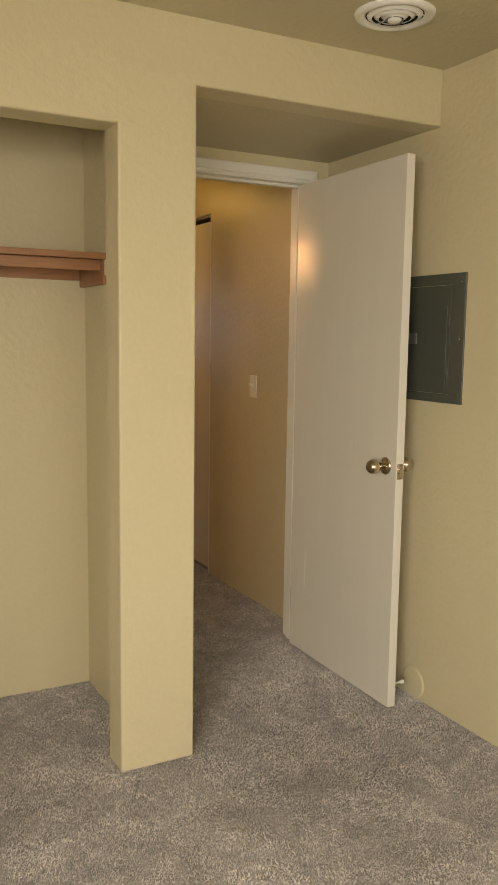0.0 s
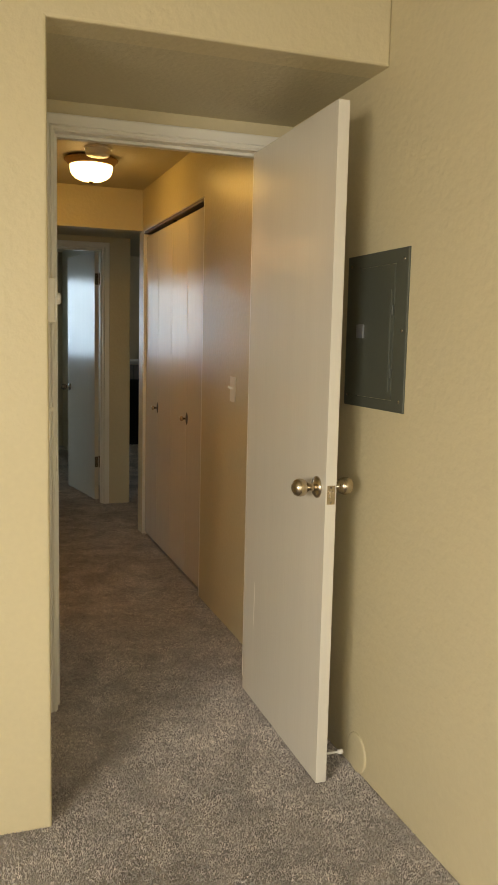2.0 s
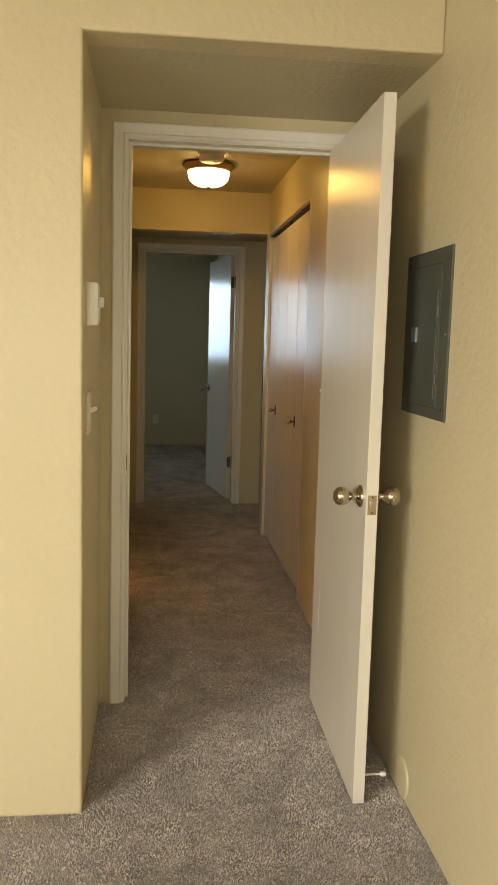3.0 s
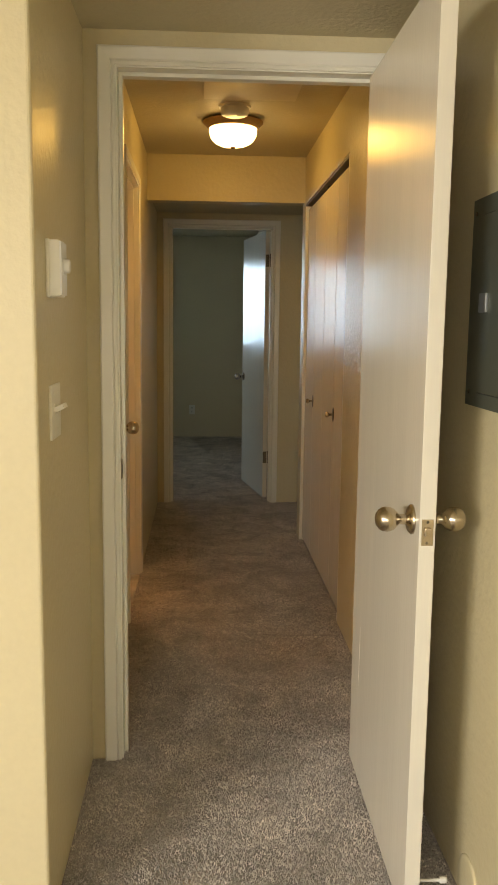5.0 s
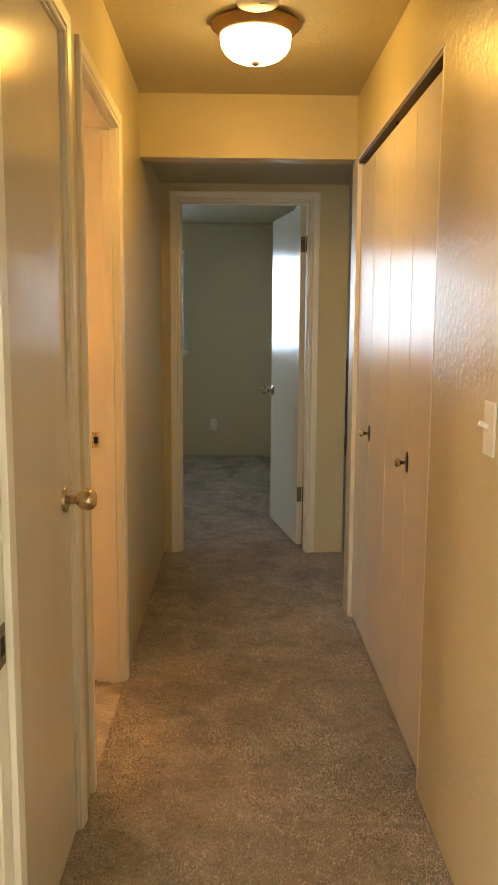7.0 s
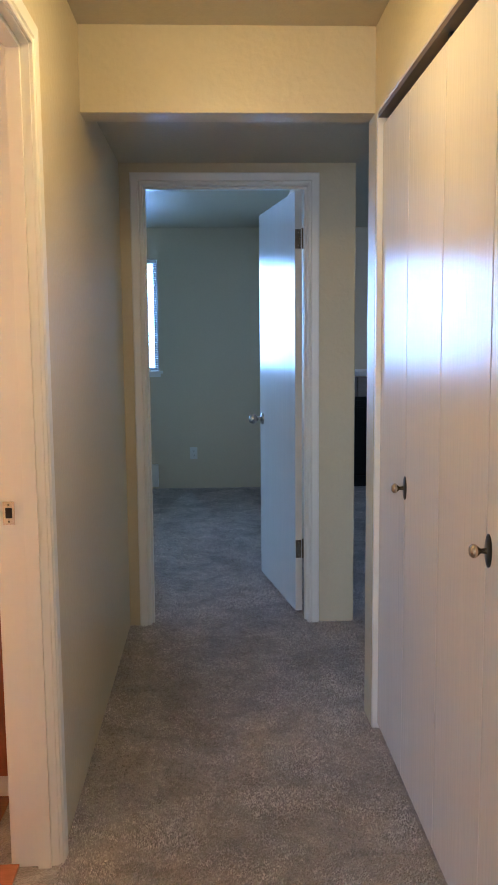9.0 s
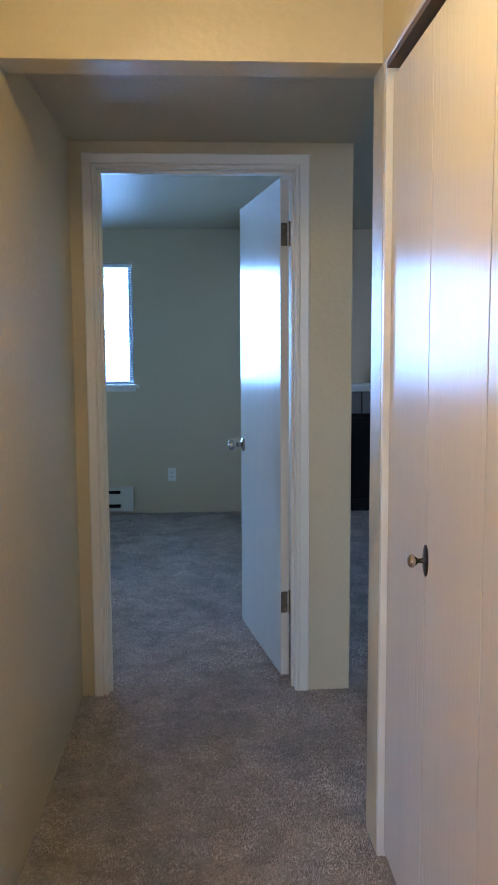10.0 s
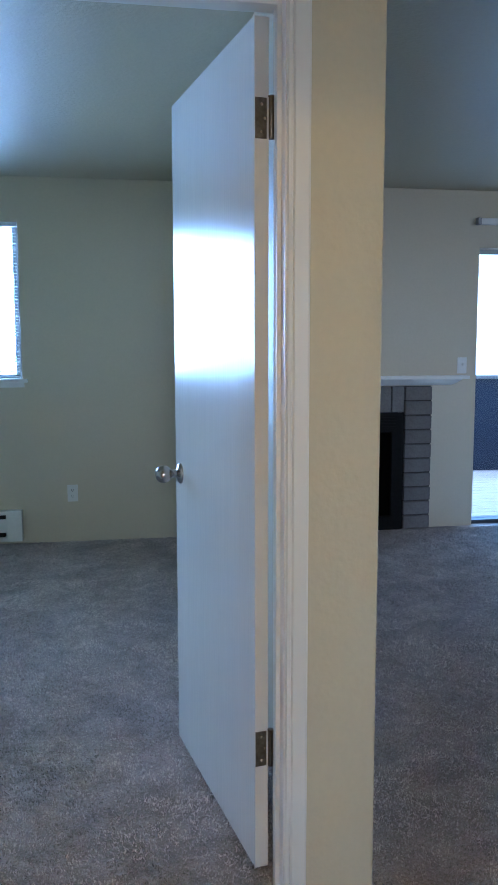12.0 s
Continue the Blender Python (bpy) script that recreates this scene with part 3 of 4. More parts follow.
dial = part("dial", lathe([(0, 0), (0.016, 0), (0.015, 0.012), (0.012, 0.014), (0, 0.014)], pose(0, -0.033, 0.006, 90), 24), M_WHITE, thermo)

vent = thing("ceiling_vent", "round white ceiling diffuser with concentric metal rings", "ceiling vent", pose(1.690, 2.060, H1))
# dark disc behind the rings, painted as the duct's shaded inside
part("duct_shade", lathe([(0.087, -0.0005), (0.087, -0.0025), (0.0, -0.0025)], None, 40), M_HOLE_SHADE, vent)
part("flange", lathe([(0.086, -0.004), (0.092, -0.010), (0.106, -0.012), (0.117, -0.006), (0.119, 0.0), (0.086, 0.0)], None, 48), M_WHITE, vent)
for r0 in (0.027, 0.047, 0.067):
    part("ring", lathe([(r0, -0.020 + r0 * 0.12), (r0 + 0.014, -0.006), (r0 + 0.015, -0.004), (r0 + 0.001, -0.017 + r0 * 0.12), (r0, -0.020 + r0 * 0.12)], None, 40), M_WHITE, vent)
part("centre_cap", lathe([(0, -0.026), (0.012, -0.025), (0.020, -0.020), (0.021, -0.016), (0, -0.014)], None, 28), M_WHITE, vent)
for a in range(3):
    part("spoke", a_box(-0.003, 0.003, 0.0, 0.086, -0.004, 0.002), M_WHITE, vent).matrix_local = pose(0, 0, 0, 0, 0, 120 * a)

shelf = thing("closet_shelf", "stained pine closet shelf on wooden cleats", "shelf", pose(0, 0, 0))
part("board", a_box(-1.38, 1.064, 2.83, 3.112, 1.660, 1.682, bevel=0.002), M_SHELF, shelf)
part("front_rail", a_box(-1.38, 1.064, 2.86, 2.882, 1.622, 1.659, bevel=0.003), M_SHELF, shelf)
part("back_cleat", a_box(-1.38, 1.040, 3.093, 3.112, 1.600, 1.659, bevel=0.002), M_SHELF, shelf)
part("side_cleat", a_box(1.044, 1.065, 2.83, 3.112, 1.575, 1.659, bevel=0.002), M_SHELF, shelf)
socket = thing("rod_socket", "paint-covered wooden rod socket on the closet return", "rod socket", pose(0.968, 2.512, 1.605))
part("block", a_box(-0.018, 0.020, -0.017, 0.016, -0.024, 0.026, bevel=0.006), M_WALL, socket)
part("lip", a_box(-0.010, 0.014, 0.012, 0.026, -0.014, 0.020, bevel=0.004), M_WALL, socket)

# ---- hall things ----
hall_switch = plate("light_switch", pose(XR, 3.765, 1.142, 0, 0, -90), M_PLASTIC, "ivory toggle light switch on the hall wall", "light switch", toggles=(0.004,))

lamp = thing("ceiling_light", "lit flush dome lamp with bronze pan and frosted glass", "ceiling light", pose(1.686, 4.950, HH))
part("pan", lathe([(0.0, 0.0), (0.110, 0.0), (0.140, -0.006), (0.150, -0.013), (0.149, -0.019), (0.138, -0.026), (0.130, -0.038), (0.124, -0.045), (0.117, -0.044), (0.0, -0.040)], None, 56), M_PAN, lamp, "bronze metal rim pan")
part("glass_bowl", lathe([(0.118, -0.041), (0.1185, -0.060), (0.115, -0.080), (0.105, -0.098), (0.088, -0.113), (0.064, -0.124), (0.034, -0.130), (0.0, -0.132)], None, 56), M_BULB, lamp, "glowing frosted glass bowl").visible_shadow = False
part("finial", lathe([(0, -0.130), (0.013, -0.131), (0.012, -0.136), (0.007, -0.140), (0, -0.142)], None, 20), M_PAN, lamp)
bulb = new("hall_bulb", bpy.data.lights.new("hall_bulb", "POINT"))
bulb.data.energy, bulb.data.color, bulb.data.shadow_soft_size = 1.6, (1.0, 0.53, 0.045), 0.035
bulb.location = (1.686, 4.950, HH - 0.062)
bowl = area("hall_bowl", (1.686, 4.950, HH - 0.146), (1.686, 4.951, 0.0), 0.19, 0.19, 0.68, (1.0, 0.50, 0.06))
bowl.data.shape = "DISK"

alarm = thing("smoke_alarm", "round white smoke alarm on the hall ceiling", "smoke alarm", pose(1.684, 4.695, HH))
part("base", lathe([(0, 0), (0.074, 0), (0.074, -0.010), (0, -0.010)], None, 40), M_WHITE, alarm)
part("cover", lathe([(0.066, -0.010), (0.066, -0.030), (0.062, -0.040), (0.050, -0.045), (0.0, -0.046)], None, 40), M_WHITE, alarm)
part("test_button", lathe([(0, -0.046), (0.012, -0.046), (0.011, -0.049), (0, -0.0495)], pose(0.02, -0.02, 0), 20), M_WHITE, alarm)

hatch = thing("ceiling_fan_grille", "painted ceiling access panel with a slotted vent grille", "ceiling grille", pose(1.745, 4.33, HH))
part("board", a_box(-0.206, 0.206, -0.215, 0.215, -0.012, 0.0, bevel=0.002), M_HATCH, hatch)
# dark sheet behind the slats, painted as a shaded recess
gr = part("grille_recess_shade", a_box(-0.160, -0.012, -0.19, -0.115, -0.0135, -0.012), M_HOLE_SHADE, hatch)
for k in range(13):
    part("slat", a_box(-0.159 + k * 0.0120, -0.153 + k * 0.0120, -0.19, -0.115, -0.018, -0.0125), M_TRIM, gr)


# ---- bathroom ----
lam = thing("bath_floor", "reddish laminate plank bathroom floor", "floor", kind="structure")
for k in range(9):
    pk = part("plank", a_box(-0.80 + 0.2 * k + 0.001, -0.60 + 0.2 * k - 0.001, 4.25, 5.895, 0.001, 0.009, bevel=0.0015, seg=1), M_LAMINATE, lam)
part("threshold", a_box(0.999, 1.100, 4.35, 5.055, 0.0, 0.010, bevel=0.002), M_LAMINATE, lam)
vanity = thing("vanity_cabinet", "reddish oak bathroom vanity with panelled door", "vanity", pose(0, 0, 0.010))
part("body", a_box(-0.20, 1.080, 5.335, 5.898, 0.09, 0.775, bevel=0.002), M_OAK, vanity)
part("toe_kick", a_box(-0.20, 1.080, 5.385, 5.890, 0.0, 0.09), M_TRIM, vanity)
for x0 in (-0.18, 0.24, 0.66):
    dr = part("door", a_box(x0, x0 + 0.39, 5.317, 5.334, 0.12, 0.74, bevel=0.004), M_OAK, vanity)
    part("raised_panel", a_box(x0 + 0.06, x0 + 0.33, 5.311, 5.318, 0.18, 0.68, bevel=0.005), M_OAK, dr)
    part("pull", lathe([(0, 0), (0.006, 0), (0.006, 0.014), (0.013, 0.020), (0.011, 0.026), (0, 0.027)], pose(x0 + 0.03, 5.317, 0.68, 90), 18), M_BRASS, dr)
top = thing("countertop", "tan laminate vanity countertop with backsplash", "countertop", pose(0, 0, 0))
part("slab", a_box(-0.22, 1.086, 5.30, 5.898, 0.786, 0.822, bevel=0.006), M_COUNTER, top)
part("backsplash", a_box(-0.22, 1.086, 5.878, 5.898, 0.823, 0.92, bevel=0.003), M_COUNTER, top)
mir = thing("bath_mirror", "frameless bathroom wall mirror above the vanity", "mirror", pose(0.40, 5.899, 1.45))
part("pane", a_box(-0.60, 0.66, -0.006, 0, -0.45, 0.45, bevel=0.001), m_mirror, mir)
for cx in (-0.4, 0.45):
    part("clip", a_box(cx, cx + 0.02, -0.010, 0, -0.458, -0.445, bevel=0.001), M_CHROME, mir)
bl = thing("bath_wall_light", "lit bathroom vanity light bar with globes", "wall light", pose(0.40, 5.899, 2.06))
part("bar", a_box(-0.32, 0.32, -0.030, 0, -0.05, 0.05, bevel=0.004), M_CHROME, bl)
for gx in (-0.22, 0.0, 0.22):
    part("globe", lathe([(0, -0.05), (0.03, -0.04), (0.05, -0.005), (0.05, 0.005), (0.03, 0.04), (0, 0.05)], pose(gx, -0.080, 0), 24), M_BATHGLOW, bl)
    part("lamp_holder", lathe([(0, 0), (0.022, 0), (0.022, 0.012), (0, 0.012)], pose(gx, -0.029, 0, 90), 18), M_CHROME, bl)
bath_bulb = new("bath_bulb", bpy.data.lights.new("bath_bulb", "POINT"))
bath_bulb.data.energy, bath_bulb.data.color, bath_bulb.data.shadow_soft_size = 18.0, (1.0, 0.54, 0.24), 0.06
bath_bulb.location = (0.40, 5.72, 2.02)


# ---- far bedroom ----
win = thing("window_1", "bright aluminium window with white mini blinds", "window", kind="structure")
WX0, WX1, WZ0, WZ1 = -0.80, 1.117, 1.085, 2.124
part("sill", a_box(WX0 - 0.03, WX1 + 0.035, 10.685, 10.80, 1.084, 1.108, bevel=0.004), M_WHITE, win, "white painted window sill")
part("apron", a_box(WX0 - 0.01, WX1 + 0.012, 10.706, 10.719, 1.052, 1.083, bevel=0.002), M_WHITE, win)
for fx in (WX0 + 0.001, WX1 - 0.046, 0.145):
    part("frame_stile", a_box(fx, fx + 0.045, 10.815, 10.850, 1.109, WZ1 - 0.001, bevel=0.002), M_ALU, win)
part("frame_rail", a_box(WX0 + 0.03, WX1 - 0.03, 10.815, 10.850, WZ1 - 0.030, WZ1 - 0.001, bevel=0.002), M_ALU, win)
part("frame_rail", a_box(WX0 + 0.03, WX1 - 0.03, 10.815, 10.850, 1.109, 1.137, bevel=0.002), M_ALU, win)
for gx in (WX0 + 0.03, 0.175):
    part("pane", a_box(gx, gx + 0.912, 10.830, 10.834, 1.137, WZ1 - 0.03), M_GLASS, win).visible_shadow = False
blind = thing("mini_blind", "white aluminium mini blind with open slats", "window blind", pose(0.158, 10.765, 0))
part("head_rail", a_box(-0.950, 0.950, -0.013, 0.013, 2.094, 2.122, bevel=0.002), M_BLIND, blind)
part("bottom_rail", a_box(-0.945, 0.945, -0.012, 0.012, 1.112, 1.124, bevel=0.002), M_BLIND, blind)
slat_bm = bmesh.new()
rows = [[slat_bm.verts.new((x, y, 0.0022 - 14.0 * y * y)) for y in (-0.0125, -0.006, 0.0, 0.006, 0.0125)] for x in (-0.943, 0.943)]
for a in range(4):
    slat_bm.faces.new([rows[0][a], rows[1][a], rows[1][a + 1], rows[0][a + 1]])
bmesh.ops.solidify(slat_bm, geom=list(slat_bm.faces), thickness=0.0006)
slat_mesh = bpy.data.meshes.new("slat")
slat_bm.to_mesh(slat_mesh)
slat_bm.free()
slat_mesh.materials.append(M_BLIND)
for k in range(45):
    s = new("slat", slat_mesh)
    s.parent = blind
    s.matrix_local = pose(0, 0, 1.135 + k * 0.0213, 12)
for lx in (-0.70, 0.0, 0.70, 0.915):
    part("ladder_cord", a_box(lx - 0.001, lx + 0.001, -0.0140, -0.0130, 1.124, 2.094), M_BLIND, blind)

plate("wall_outlet", pose(1.422, 10.720, 0.334), M_WHITE, "white duplex outlet on the far bedroom wall", "outlet", outlets=(0.020, -0.020))

heater = thing("baseboard_heater", "white metal baseboard heater under the window", "heater", pose(0.20, 10.720, 0.030))
part("back_plate", a_box(-0.70, 0.885, -0.010, 0, 0.0, 0.205, bevel=0.002), M_HEATER, heater)
part("hood", a_box(-0.70, 0.885, -0.062, -0.010, 0.178, 0.205, bevel=0.006), M_HEATER, heater)
part("front_panel", a_box(-0.70, 0.885, -0.066, -0.056, 0.062, 0.152, bevel=0.004), M_HEATER, heater)
part("base_lip", a_box(-0.70, 0.885, -0.060, -0.010, 0.0, 0.026, bevel=0.004), M_HEATER, heater)
part("element", a_box(-0.66, 0.78, -0.050, -0.012, 0.030, 0.175), M_BLACK, heater)
part("end_cap", a_box(0.792, 0.890, -0.068, -0.001, 0.0, 0.207, bevel=0.004), M_HEATER, heater)
part("end_cap", a_box(-0.705, -0.64, -0.068, -0.001, 0.0, 0.207, bevel=0.004), M_HEATER, heater)


# ---- living room ----
fire = thing("fireplace", "grey brick fireplace with black firebox and white mantel", "fireplace", kind="")
FX0, FX1, OX0, OX1, OZ, FT = 2.655, 3.953, 2.860, 3.748, 0.848, 1.036
part("mortar_bed", wall_mesh(FX0 + 0.003, FX1 - 0.003, 0.003, FT - 0.003, 10.690, 10.719, [(OX0, OX1, 0.0, OZ)], along_x, 0.0), M_MORTAR, fire)
fb = part("firebox", wall_mesh(OX0 + 0.002, OX1 - 0.002, 0.0, OZ - 0.002, 10.675, 10.705, [(OX0 + 0.09, OX1 - 0.09, 0.10, OZ - 0.14)], along_x, 0.002), M_BLACK, fire, "black metal firebox surround")
part("inner_box", wall_mesh(OX0 + 0.01, OX1 - 0.01, 0.0, OZ - 0.01, 10.866, 10.878, [], along_x, 0.0), M_BLACK, fb)
for x0, x1 in ((OX0 + 0.005, OX0 + 0.02), (OX1 - 0.02, OX1 - 0.005)):
    part("side_plate", a_box(x0, x1, 10.698, 10.870, 0.0, OZ - 0.01), M_BLACK, fb)
part("bottom_plate", a_box(OX0 + 0.02, OX1 - 0.02, 10.698, 10.870, 0.0, 0.015), M_BLACK, fb)
part("hood_plate", a_box(OX0 + 0.02, OX1 - 0.02, 10.698, 10.870, OZ - 0.025, OZ - 0.01), M_BLACK, fb)
for k in range(4):
    part("louvre", a_box(OX0 + 0.06, OX1 - 0.06, 10.668, 10.676, OZ - 0.11 + k * 0.022, OZ - 0.099 + k * 0.022, bevel=0.001), M_BLACK, fb)


def brick_mesh(w, h):
    bm = a_box(-w / 2, w / 2, -0.020, 0.020, -h / 2, h / 2, bevel=0.004, seg=1)
    data = bpy.data.meshes.new("brick")
    bm.to_mesh(data)
    bm.free()
    data.materials.append(M_BRICK)
    return data


flat, soldier = brick_mesh(0.199, 0.0935), brick_mesh(0.088, 0.182)
rng = random.Random(4)
for cx in ((OX1 + FX1) / 2, (OX0 + FX0) / 2):
    for k in range(10):
        o = new("brick", flat)
        o.parent = fire
        o.matrix_local = pose(cx + rng.uniform(-0.002, 0.002), 10.688 + rng.uniform(-0.002, 0.002), 0.0535 + k * 0.1032, 0, rng.uniform(-0.5, 0.5), 0)
n_sold = 9
for k in range(n_sold):
    o = new("brick", soldier)
    o.parent = fire
    o.matrix_local = pose(OX0 + (k + 0.5) * (OX1 - OX0) / n_sold, 10.688 + rng.uniform(-0.002, 0.002), 0.943, 0, rng.uniform(-0.6, 0.6), 0)
MANTEL = [(0.0, 0.0), (0.035, 0.0), (0.060, 0.016), (0.085, 0.040), (0.092, 0.046), (0.120, 0.046), (0.120, 0.068), (0.0, 0.068)]
mb = bmesh.new()
loops = []
for x, sgn in ((2.55, -1), (4.055, 1)):
    loops.append([mb.verts.new((x + sgn * d * 1.2, 10.719 - d, 1.040 + z)) for d, z in MANTEL])
for i in range(len(MANTEL)):
    j = (i + 1) % len(MANTEL)
    mb.faces.new([loops[0][i], loops[0][j], loops[1][j], loops[1][i]])
for x, sgn, lp in ((2.55, -1, loops[0]), (4.055, 1, loops[1])):
    back = [mb.verts.new((x + sgn * d * 1.2, 10.719, 1.040 + z)) for d, z in MANTEL]
    for i in range(len(MANTEL) - 1):
        try:
            mb.faces.new([lp[i], lp[i + 1], back[i + 1], back[i]])
        except ValueError:
            pass
bmesh.ops.remove_doubles(mb, verts=mb.verts, dist=0.0005)
bmesh.ops.recalc_face_normals(mb, faces=mb.faces)
part("mantel", mb, M_WHITE, fire, "white moulded mantel shelf")

for tx, h, r in ((3.175, 0.125, 0.040), (3.262, 0.118, 0.034)):
    tin = thing("tin_canister", "green and white patterned tin on the mantel", "canister", pose(tx, 10.650, 1.108), group="tins on the mantel")
    part("body", a_box(-r, r, -r, r, 0.0, h - 0.016, bevel=0.006), M_TIN, tin)
    part("lid", a_box(-r - 0.002, r + 0.002, -r - 0.002, r + 0.002, h - 0.017, h, bevel=0.004), M_TINDARK, tin)
    for k in range(3):
        part("band", a_box(-r - 0.001, r + 0.001, -r - 0.001, r + 0.001, 0.018 + k * 0.026, 0.026 + k * 0.026), M_TINDARK, tin)

plate("light_switch", pose(4.190, 10.720, 1.178), M_WHITE, "white toggle light switch beside the mantel", "light switch", toggles=(0.004,))

slider = thing("door_5", "aluminium sliding glass door to the balcony", "sliding door", kind="structure")
for fx in (4.301, 6.120, 5.200):
    part("frame_stile", a_box(fx, fx + 0.030, 10.80, 10.86, 0.02, 2.008, bevel=0.003), M_ALU, slider)
part("head_rail", a_box(4.332, 6.119, 10.80, 10.86, 1.975, 2.008, bevel=0.003), M_ALU, slider)
part("threshold", a_box(4.301, 6.150, 10.76, 10.89, 0.001, 0.030, bevel=0.003), M_FRAME, slider)
for gx in (4.333, 5.232):
    part("pane", a_box(gx, gx + 0.86, 10.826, 10.832, 0.031, 1.974), M_GLASS, slider).visible_shadow = False
rail = thing("blind_head_rail", "white vertical blind head rail above the slider", "blind rail", pose(4.25, 10.72, 2.185))
part("rail", a_box(0.02, 2.0, -0.075, -0.030, -0.022, 0.022, bevel=0.006), M_WHITE, rail)
part("end_cap", a_box(0.0, 0.025, -0.078, -0.028, -0.024, 0.024, bevel=0.004), M_ALU, rail)
for bx in (0.15, 1.0, 1.85):
    part("bracket", a_box(bx, bx + 0.03, -0.031, 0.0, -0.012, 0.020, bevel=0.002), M_ALU, rail)

deck = thing("balcony_deck", "pale weathered plank balcony deck", "deck", kind="structure")
for k in range(19):
    part("plank", a_box(3.4, 7.4, 10.892 + k * 0.135, 11.018 + k * 0.135, -0.060, -0.030, bevel=0.004, seg=1), M_DECK, deck)
part("joist", a_box(3.4, 7.4, 10.90, 13.44, -0.28, -0.0605), M_DECK, deck)
par = thing("balcony_parapet", "dark blue painted balcony wall with pale cap", "parapet", kind="structure")
part("panel", a_box(3.4, 7.4, 13.40, 13.50, -0.029, 0.960, bevel=0.004), M_BLUE, par)
part("cap", a_box(3.38, 7.42, 13.37, 13.53, 0.961, 1.000, bevel=0.006), M_DECK, par)
part("side_panel", a_box(7.30, 7.40, 10.90, 13.399, -0.029, 0.960, bevel=0.004), M_BLUE, par)
part("side_panel", a_box(3.40, 3.50, 10.90, 13.399, -0.029, 0.960, bevel=0.004), M_BLUE, par)


# ---- carpet pile ----
def pile_material():
    m = bpy.data.materials.new("carpet_yarn")
    m.use_nodes = True
    n, link = m.node_tree.nodes, m.node_tree.links.new
    b = n["Principled BSDF"]
    b.inputs["Roughness"].default_value = 0.9
    b.inputs["Specular IOR Level"].default_value = 0.2
    geo = n.new("ShaderNodeNewGeometry")
    r = n.new("ShaderNodeValToRGB")
    r.color_ramp.elements[0].color = (*PILE_DARK, 1)
    r.color_ramp.elements[1].color = (*PILE_LIGHT, 1)
    link(geo.outputs["Random Per Island"], r.inputs["Fac"])
    tc = n.new("ShaderNodeTexCoord")
    colour = r.outputs["Color"]
    for scale, lo, hi in ((60.0, 0.80, 1.10), (6.0, 0.76, 1.12), (1.7, 0.88, 1.06)):
        t = n.new("ShaderNodeTexNoise")
        t.inputs["Scale"].default_value, t.inputs["Detail"].default_value, t.inputs["Distortion"].default_value = scale, 4, 1.0
        link(tc.outputs["Object"], t.inputs["Vector"])
        s = n.new("ShaderNodeValToRGB")
        s.color_ramp.elements[0].position, s.color_ramp.elements[0].color = 0.36, (lo, lo, lo, 1)
        s.color_ramp.elements[1].position, s.color_ramp.elements[1].color = 0.62, (hi, hi * 0.99, hi * 0.98, 1)
        link(t.outputs["Fac"], s.inputs["Fac"])
        x = n.new("ShaderNodeMix")
        x.data_type, x.blend_type = "RGBA", "MULTIPLY"
        x.inputs["Factor"].default_value = 1.0
        link(colour, x.inputs["A"])
        link(s.outputs["Color"], x.inputs["B"])
        colour = x.outputs["Result"]
    tuft = n.new("ShaderNodeTexVoronoi")
    tuft.inputs["Scale"].default_value = 140.0
    link(tc.outputs["Object"], tuft.inputs["Vector"])
    sep = n.new("ShaderNodeSeparateColor")
    link(tuft.outputs["Color"], sep.inputs[0])
    shade = n.new("ShaderNodeValToRGB")
    shade.color_ramp.elements[0].position, shade.color_ramp.elements[0].color = 0.1, (0.72, 0.715, 0.71, 1)
    shade.color_ramp.elements[1].position, shade.color_ramp.elements[1].color = 0.8, (1.18, 1.18, 1.18, 1)
    link(sep.outputs[0], shade.inputs["Fac"])
    x = n.new("ShaderNodeMix")
    x.data_type, x.blend_type = "RGBA", "MULTIPLY"
    x.inputs["Factor"].default_value = 1.0
    link(colour, x.inputs["A"])
    link(shade.outputs["Color"], x.inputs["B"])
    link(x.outputs["Result"], b.inputs["Base Color"])
    return m


PILE_DARK, PILE_LIGHT = (0.55, 0.518, 0.494), (0.67, 0.632, 0.602)
M_PILE = pile_material()


SEAM_Y = 4.13


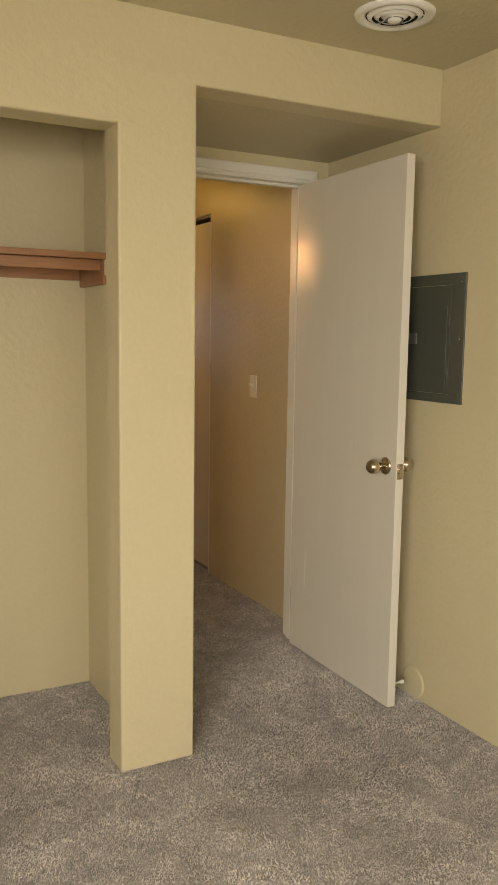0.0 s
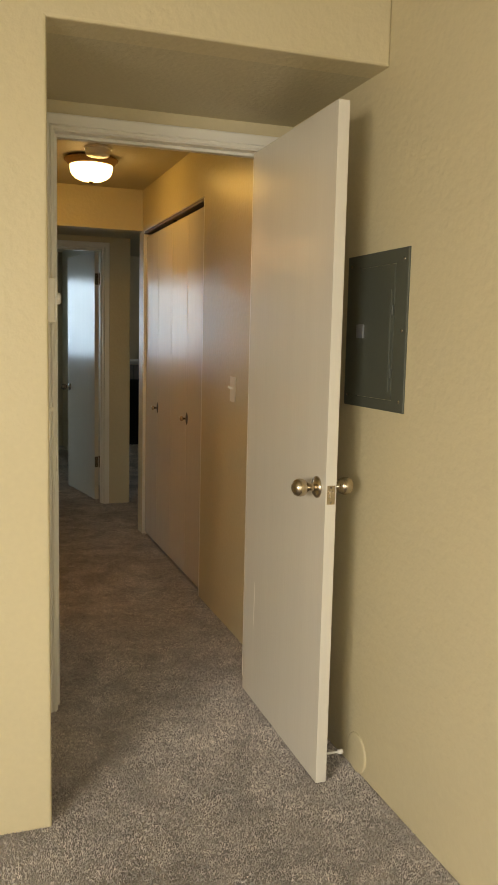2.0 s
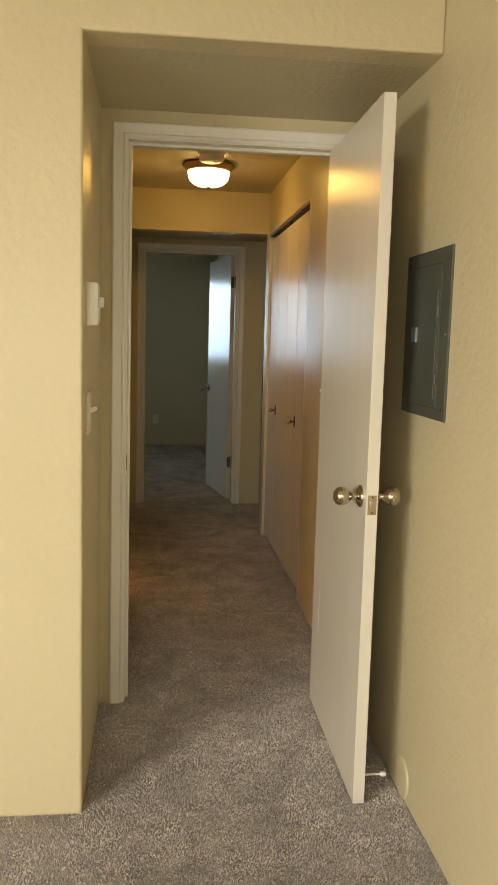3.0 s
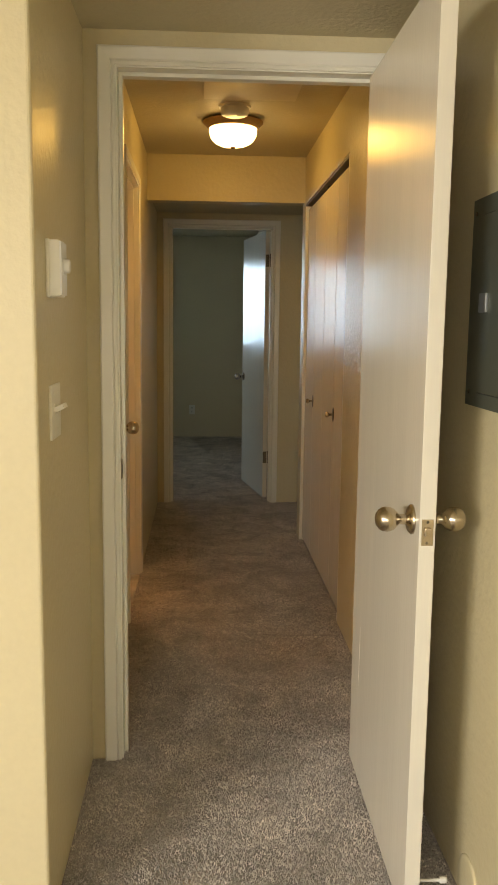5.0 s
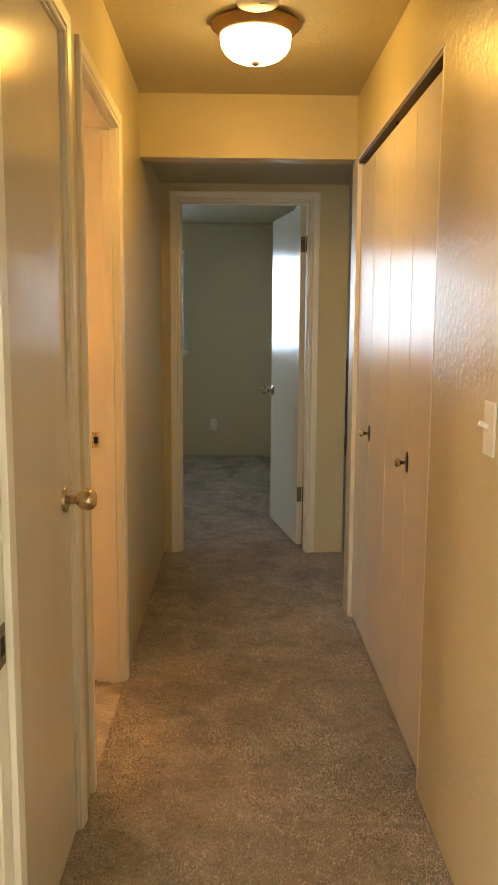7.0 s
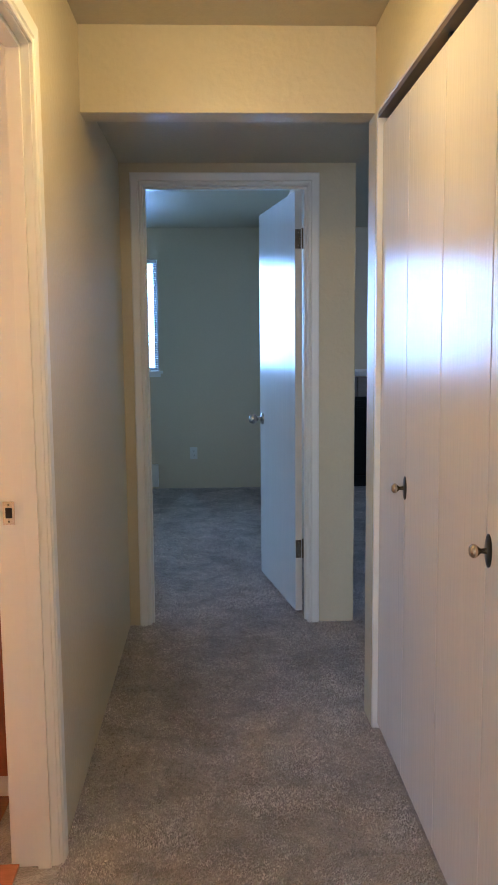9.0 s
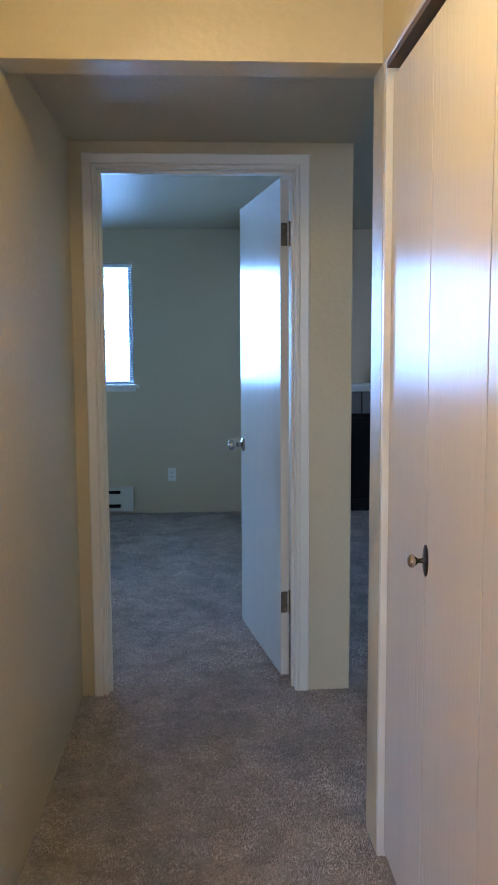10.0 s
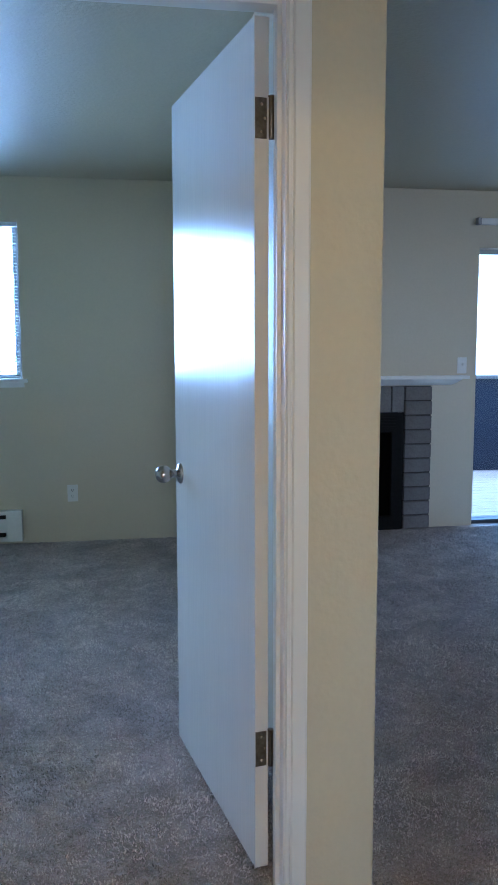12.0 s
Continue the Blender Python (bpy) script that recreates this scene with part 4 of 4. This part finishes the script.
def carpet_pile(label, rects, density, height, width, seed, sweeps=False):
    """Short bent yarn tips scattered over the carpet, leaning together in slow swirls."""
    g = np.random.default_rng(seed)
    pts = []
    for x0, x1, y0, y1 in rects:
        k = int((x1 - x0) * (y1 - y0) * density)
        pts.append(np.column_stack([g.uniform(x0, x1, k), g.uniform(y0, y1, k)]))
    p = np.concatenate(pts)
    k = len(p)
    x, y = p[:, 0], p[:, 1]
    swirl = 2.2 * np.sin(1.9 * x + 2.7 * np.sin(1.3 * y)) + 1.6 * np.sin(2.3 * y + 1.1 * x) + 1.1 * np.sin(7.1 * x - 5.3 * y) + 0.8 * np.sin(11 * y + 9 * x * np.sin(y))
    # yarns of one tuft share their lean and their length
    warp = 0.004 * np.sin(211 * x + 97 * y) + 0.003 * np.sin(173 * y - 61 * x)
    cell = (np.floor((x + warp) / 0.008).astype(np.int64) * 7919 + np.floor((y - warp) / 0.008).astype(np.int64) * 104729) % 65536
    tuft_turn, tuft_rise = g.normal(0, 1.1, 65536)[cell], g.uniform(0.58, 1.35, 65536)[cell]
    ang = swirl + tuft_turn + g.normal(0, 0.5, k)
    if sweeps:
        tri = np.abs(((x / 0.46) % 1.0) - 0.5) * 2
        inside = (y > 9.35) & ((10.65 - y) / 1.25 > 1 - tri)
        ang = np.where(inside & (y > 9.35), 1.57 + g.normal(0, 0.7, k), ang)
    lean = height * g.uniform(0.2, 0.9, k)
    if sweeps:
        lean = np.where(inside & (y > 9.35), lean * 1.35, lean)
    h = height * g.uniform(0.7, 1.1, k) * tuft_rise
    h = np.where(np.abs(y - SEAM_Y - 0.012 * np.sin(5 * x)) < 0.007, h * 0.35, h)
    face = g.uniform(0, 2 * np.pi, k)
    wx, wy = np.cos(face) * width * 0.5, np.sin(face) * width * 0.5
    dx, dy = np.cos(ang) * lean, np.sin(ang) * lean
    z0 = np.full(k, -0.001)
    v = np.empty((k, 5, 3), dtype=np.float32)
    v[:, 0] = np.column_stack([x - wx, y - wy, z0])
    v[:, 1] = np.column_stack([x + wx, y + wy, z0])
    v[:, 2] = np.column_stack([x + dx * 0.45 + wx, y + dy * 0.45 + wy, h * 0.65])
    v[:, 3] = np.column_stack([x + dx * 0.45 - wx, y + dy * 0.45 - wy, h * 0.65])
    v[:, 4] = np.column_stack([x + dx, y + dy, h])
    base = (np.arange(k) * 5)[:, None]
    loops = (base + np.array([0, 1, 2, 3, 3, 2, 4])[None, :]).ravel()
    data = bpy.data.meshes.new("carpet_pile")
    data.vertices.add(k * 5)
    data.vertices.foreach_set("co", v.ravel())
    data.loops.add(k * 7)
    data.loops.foreach_set("vertex_index", loops.astype(np.int32))
    data.polygons.add(k * 2)
    starts = (np.arange(k)[:, None] * 7 + np.array([0, 4])[None, :]).ravel()
    data.polygons.foreach_set("loop_start", starts.astype(np.int32))
    data.update(calc_edges=True)
    data.validate()
    data.materials.append(M_PILE)
    tagged(new("carpet_pile", data), label, "carpet", kind="stuff")


carpet_pile("short twisted taupe carpet yarn in bedroom and hall", [(-0.45, 2.156, 1.15, 2.380), (-0.45, 0.945, 2.380, 2.495), (-0.45, 1.063, 2.495, 3.109), (1.203, 2.156, 2.380, 6.895),
            (2.156, 2.176, 4.312, 5.770), (1.32, 2.05, 6.895, 7.02)], 58000, 0.0064, 0.0024, 3)
carpet_pile("short twisted taupe carpet yarn in the far rooms", [(0.5, 2.165, 7.02, 10.71), (2.29, 4.7, 6.6, 10.66), (2.156, 2.60, 5.93, 6.89)], 28000, 0.0080, 0.0036, 5, True)
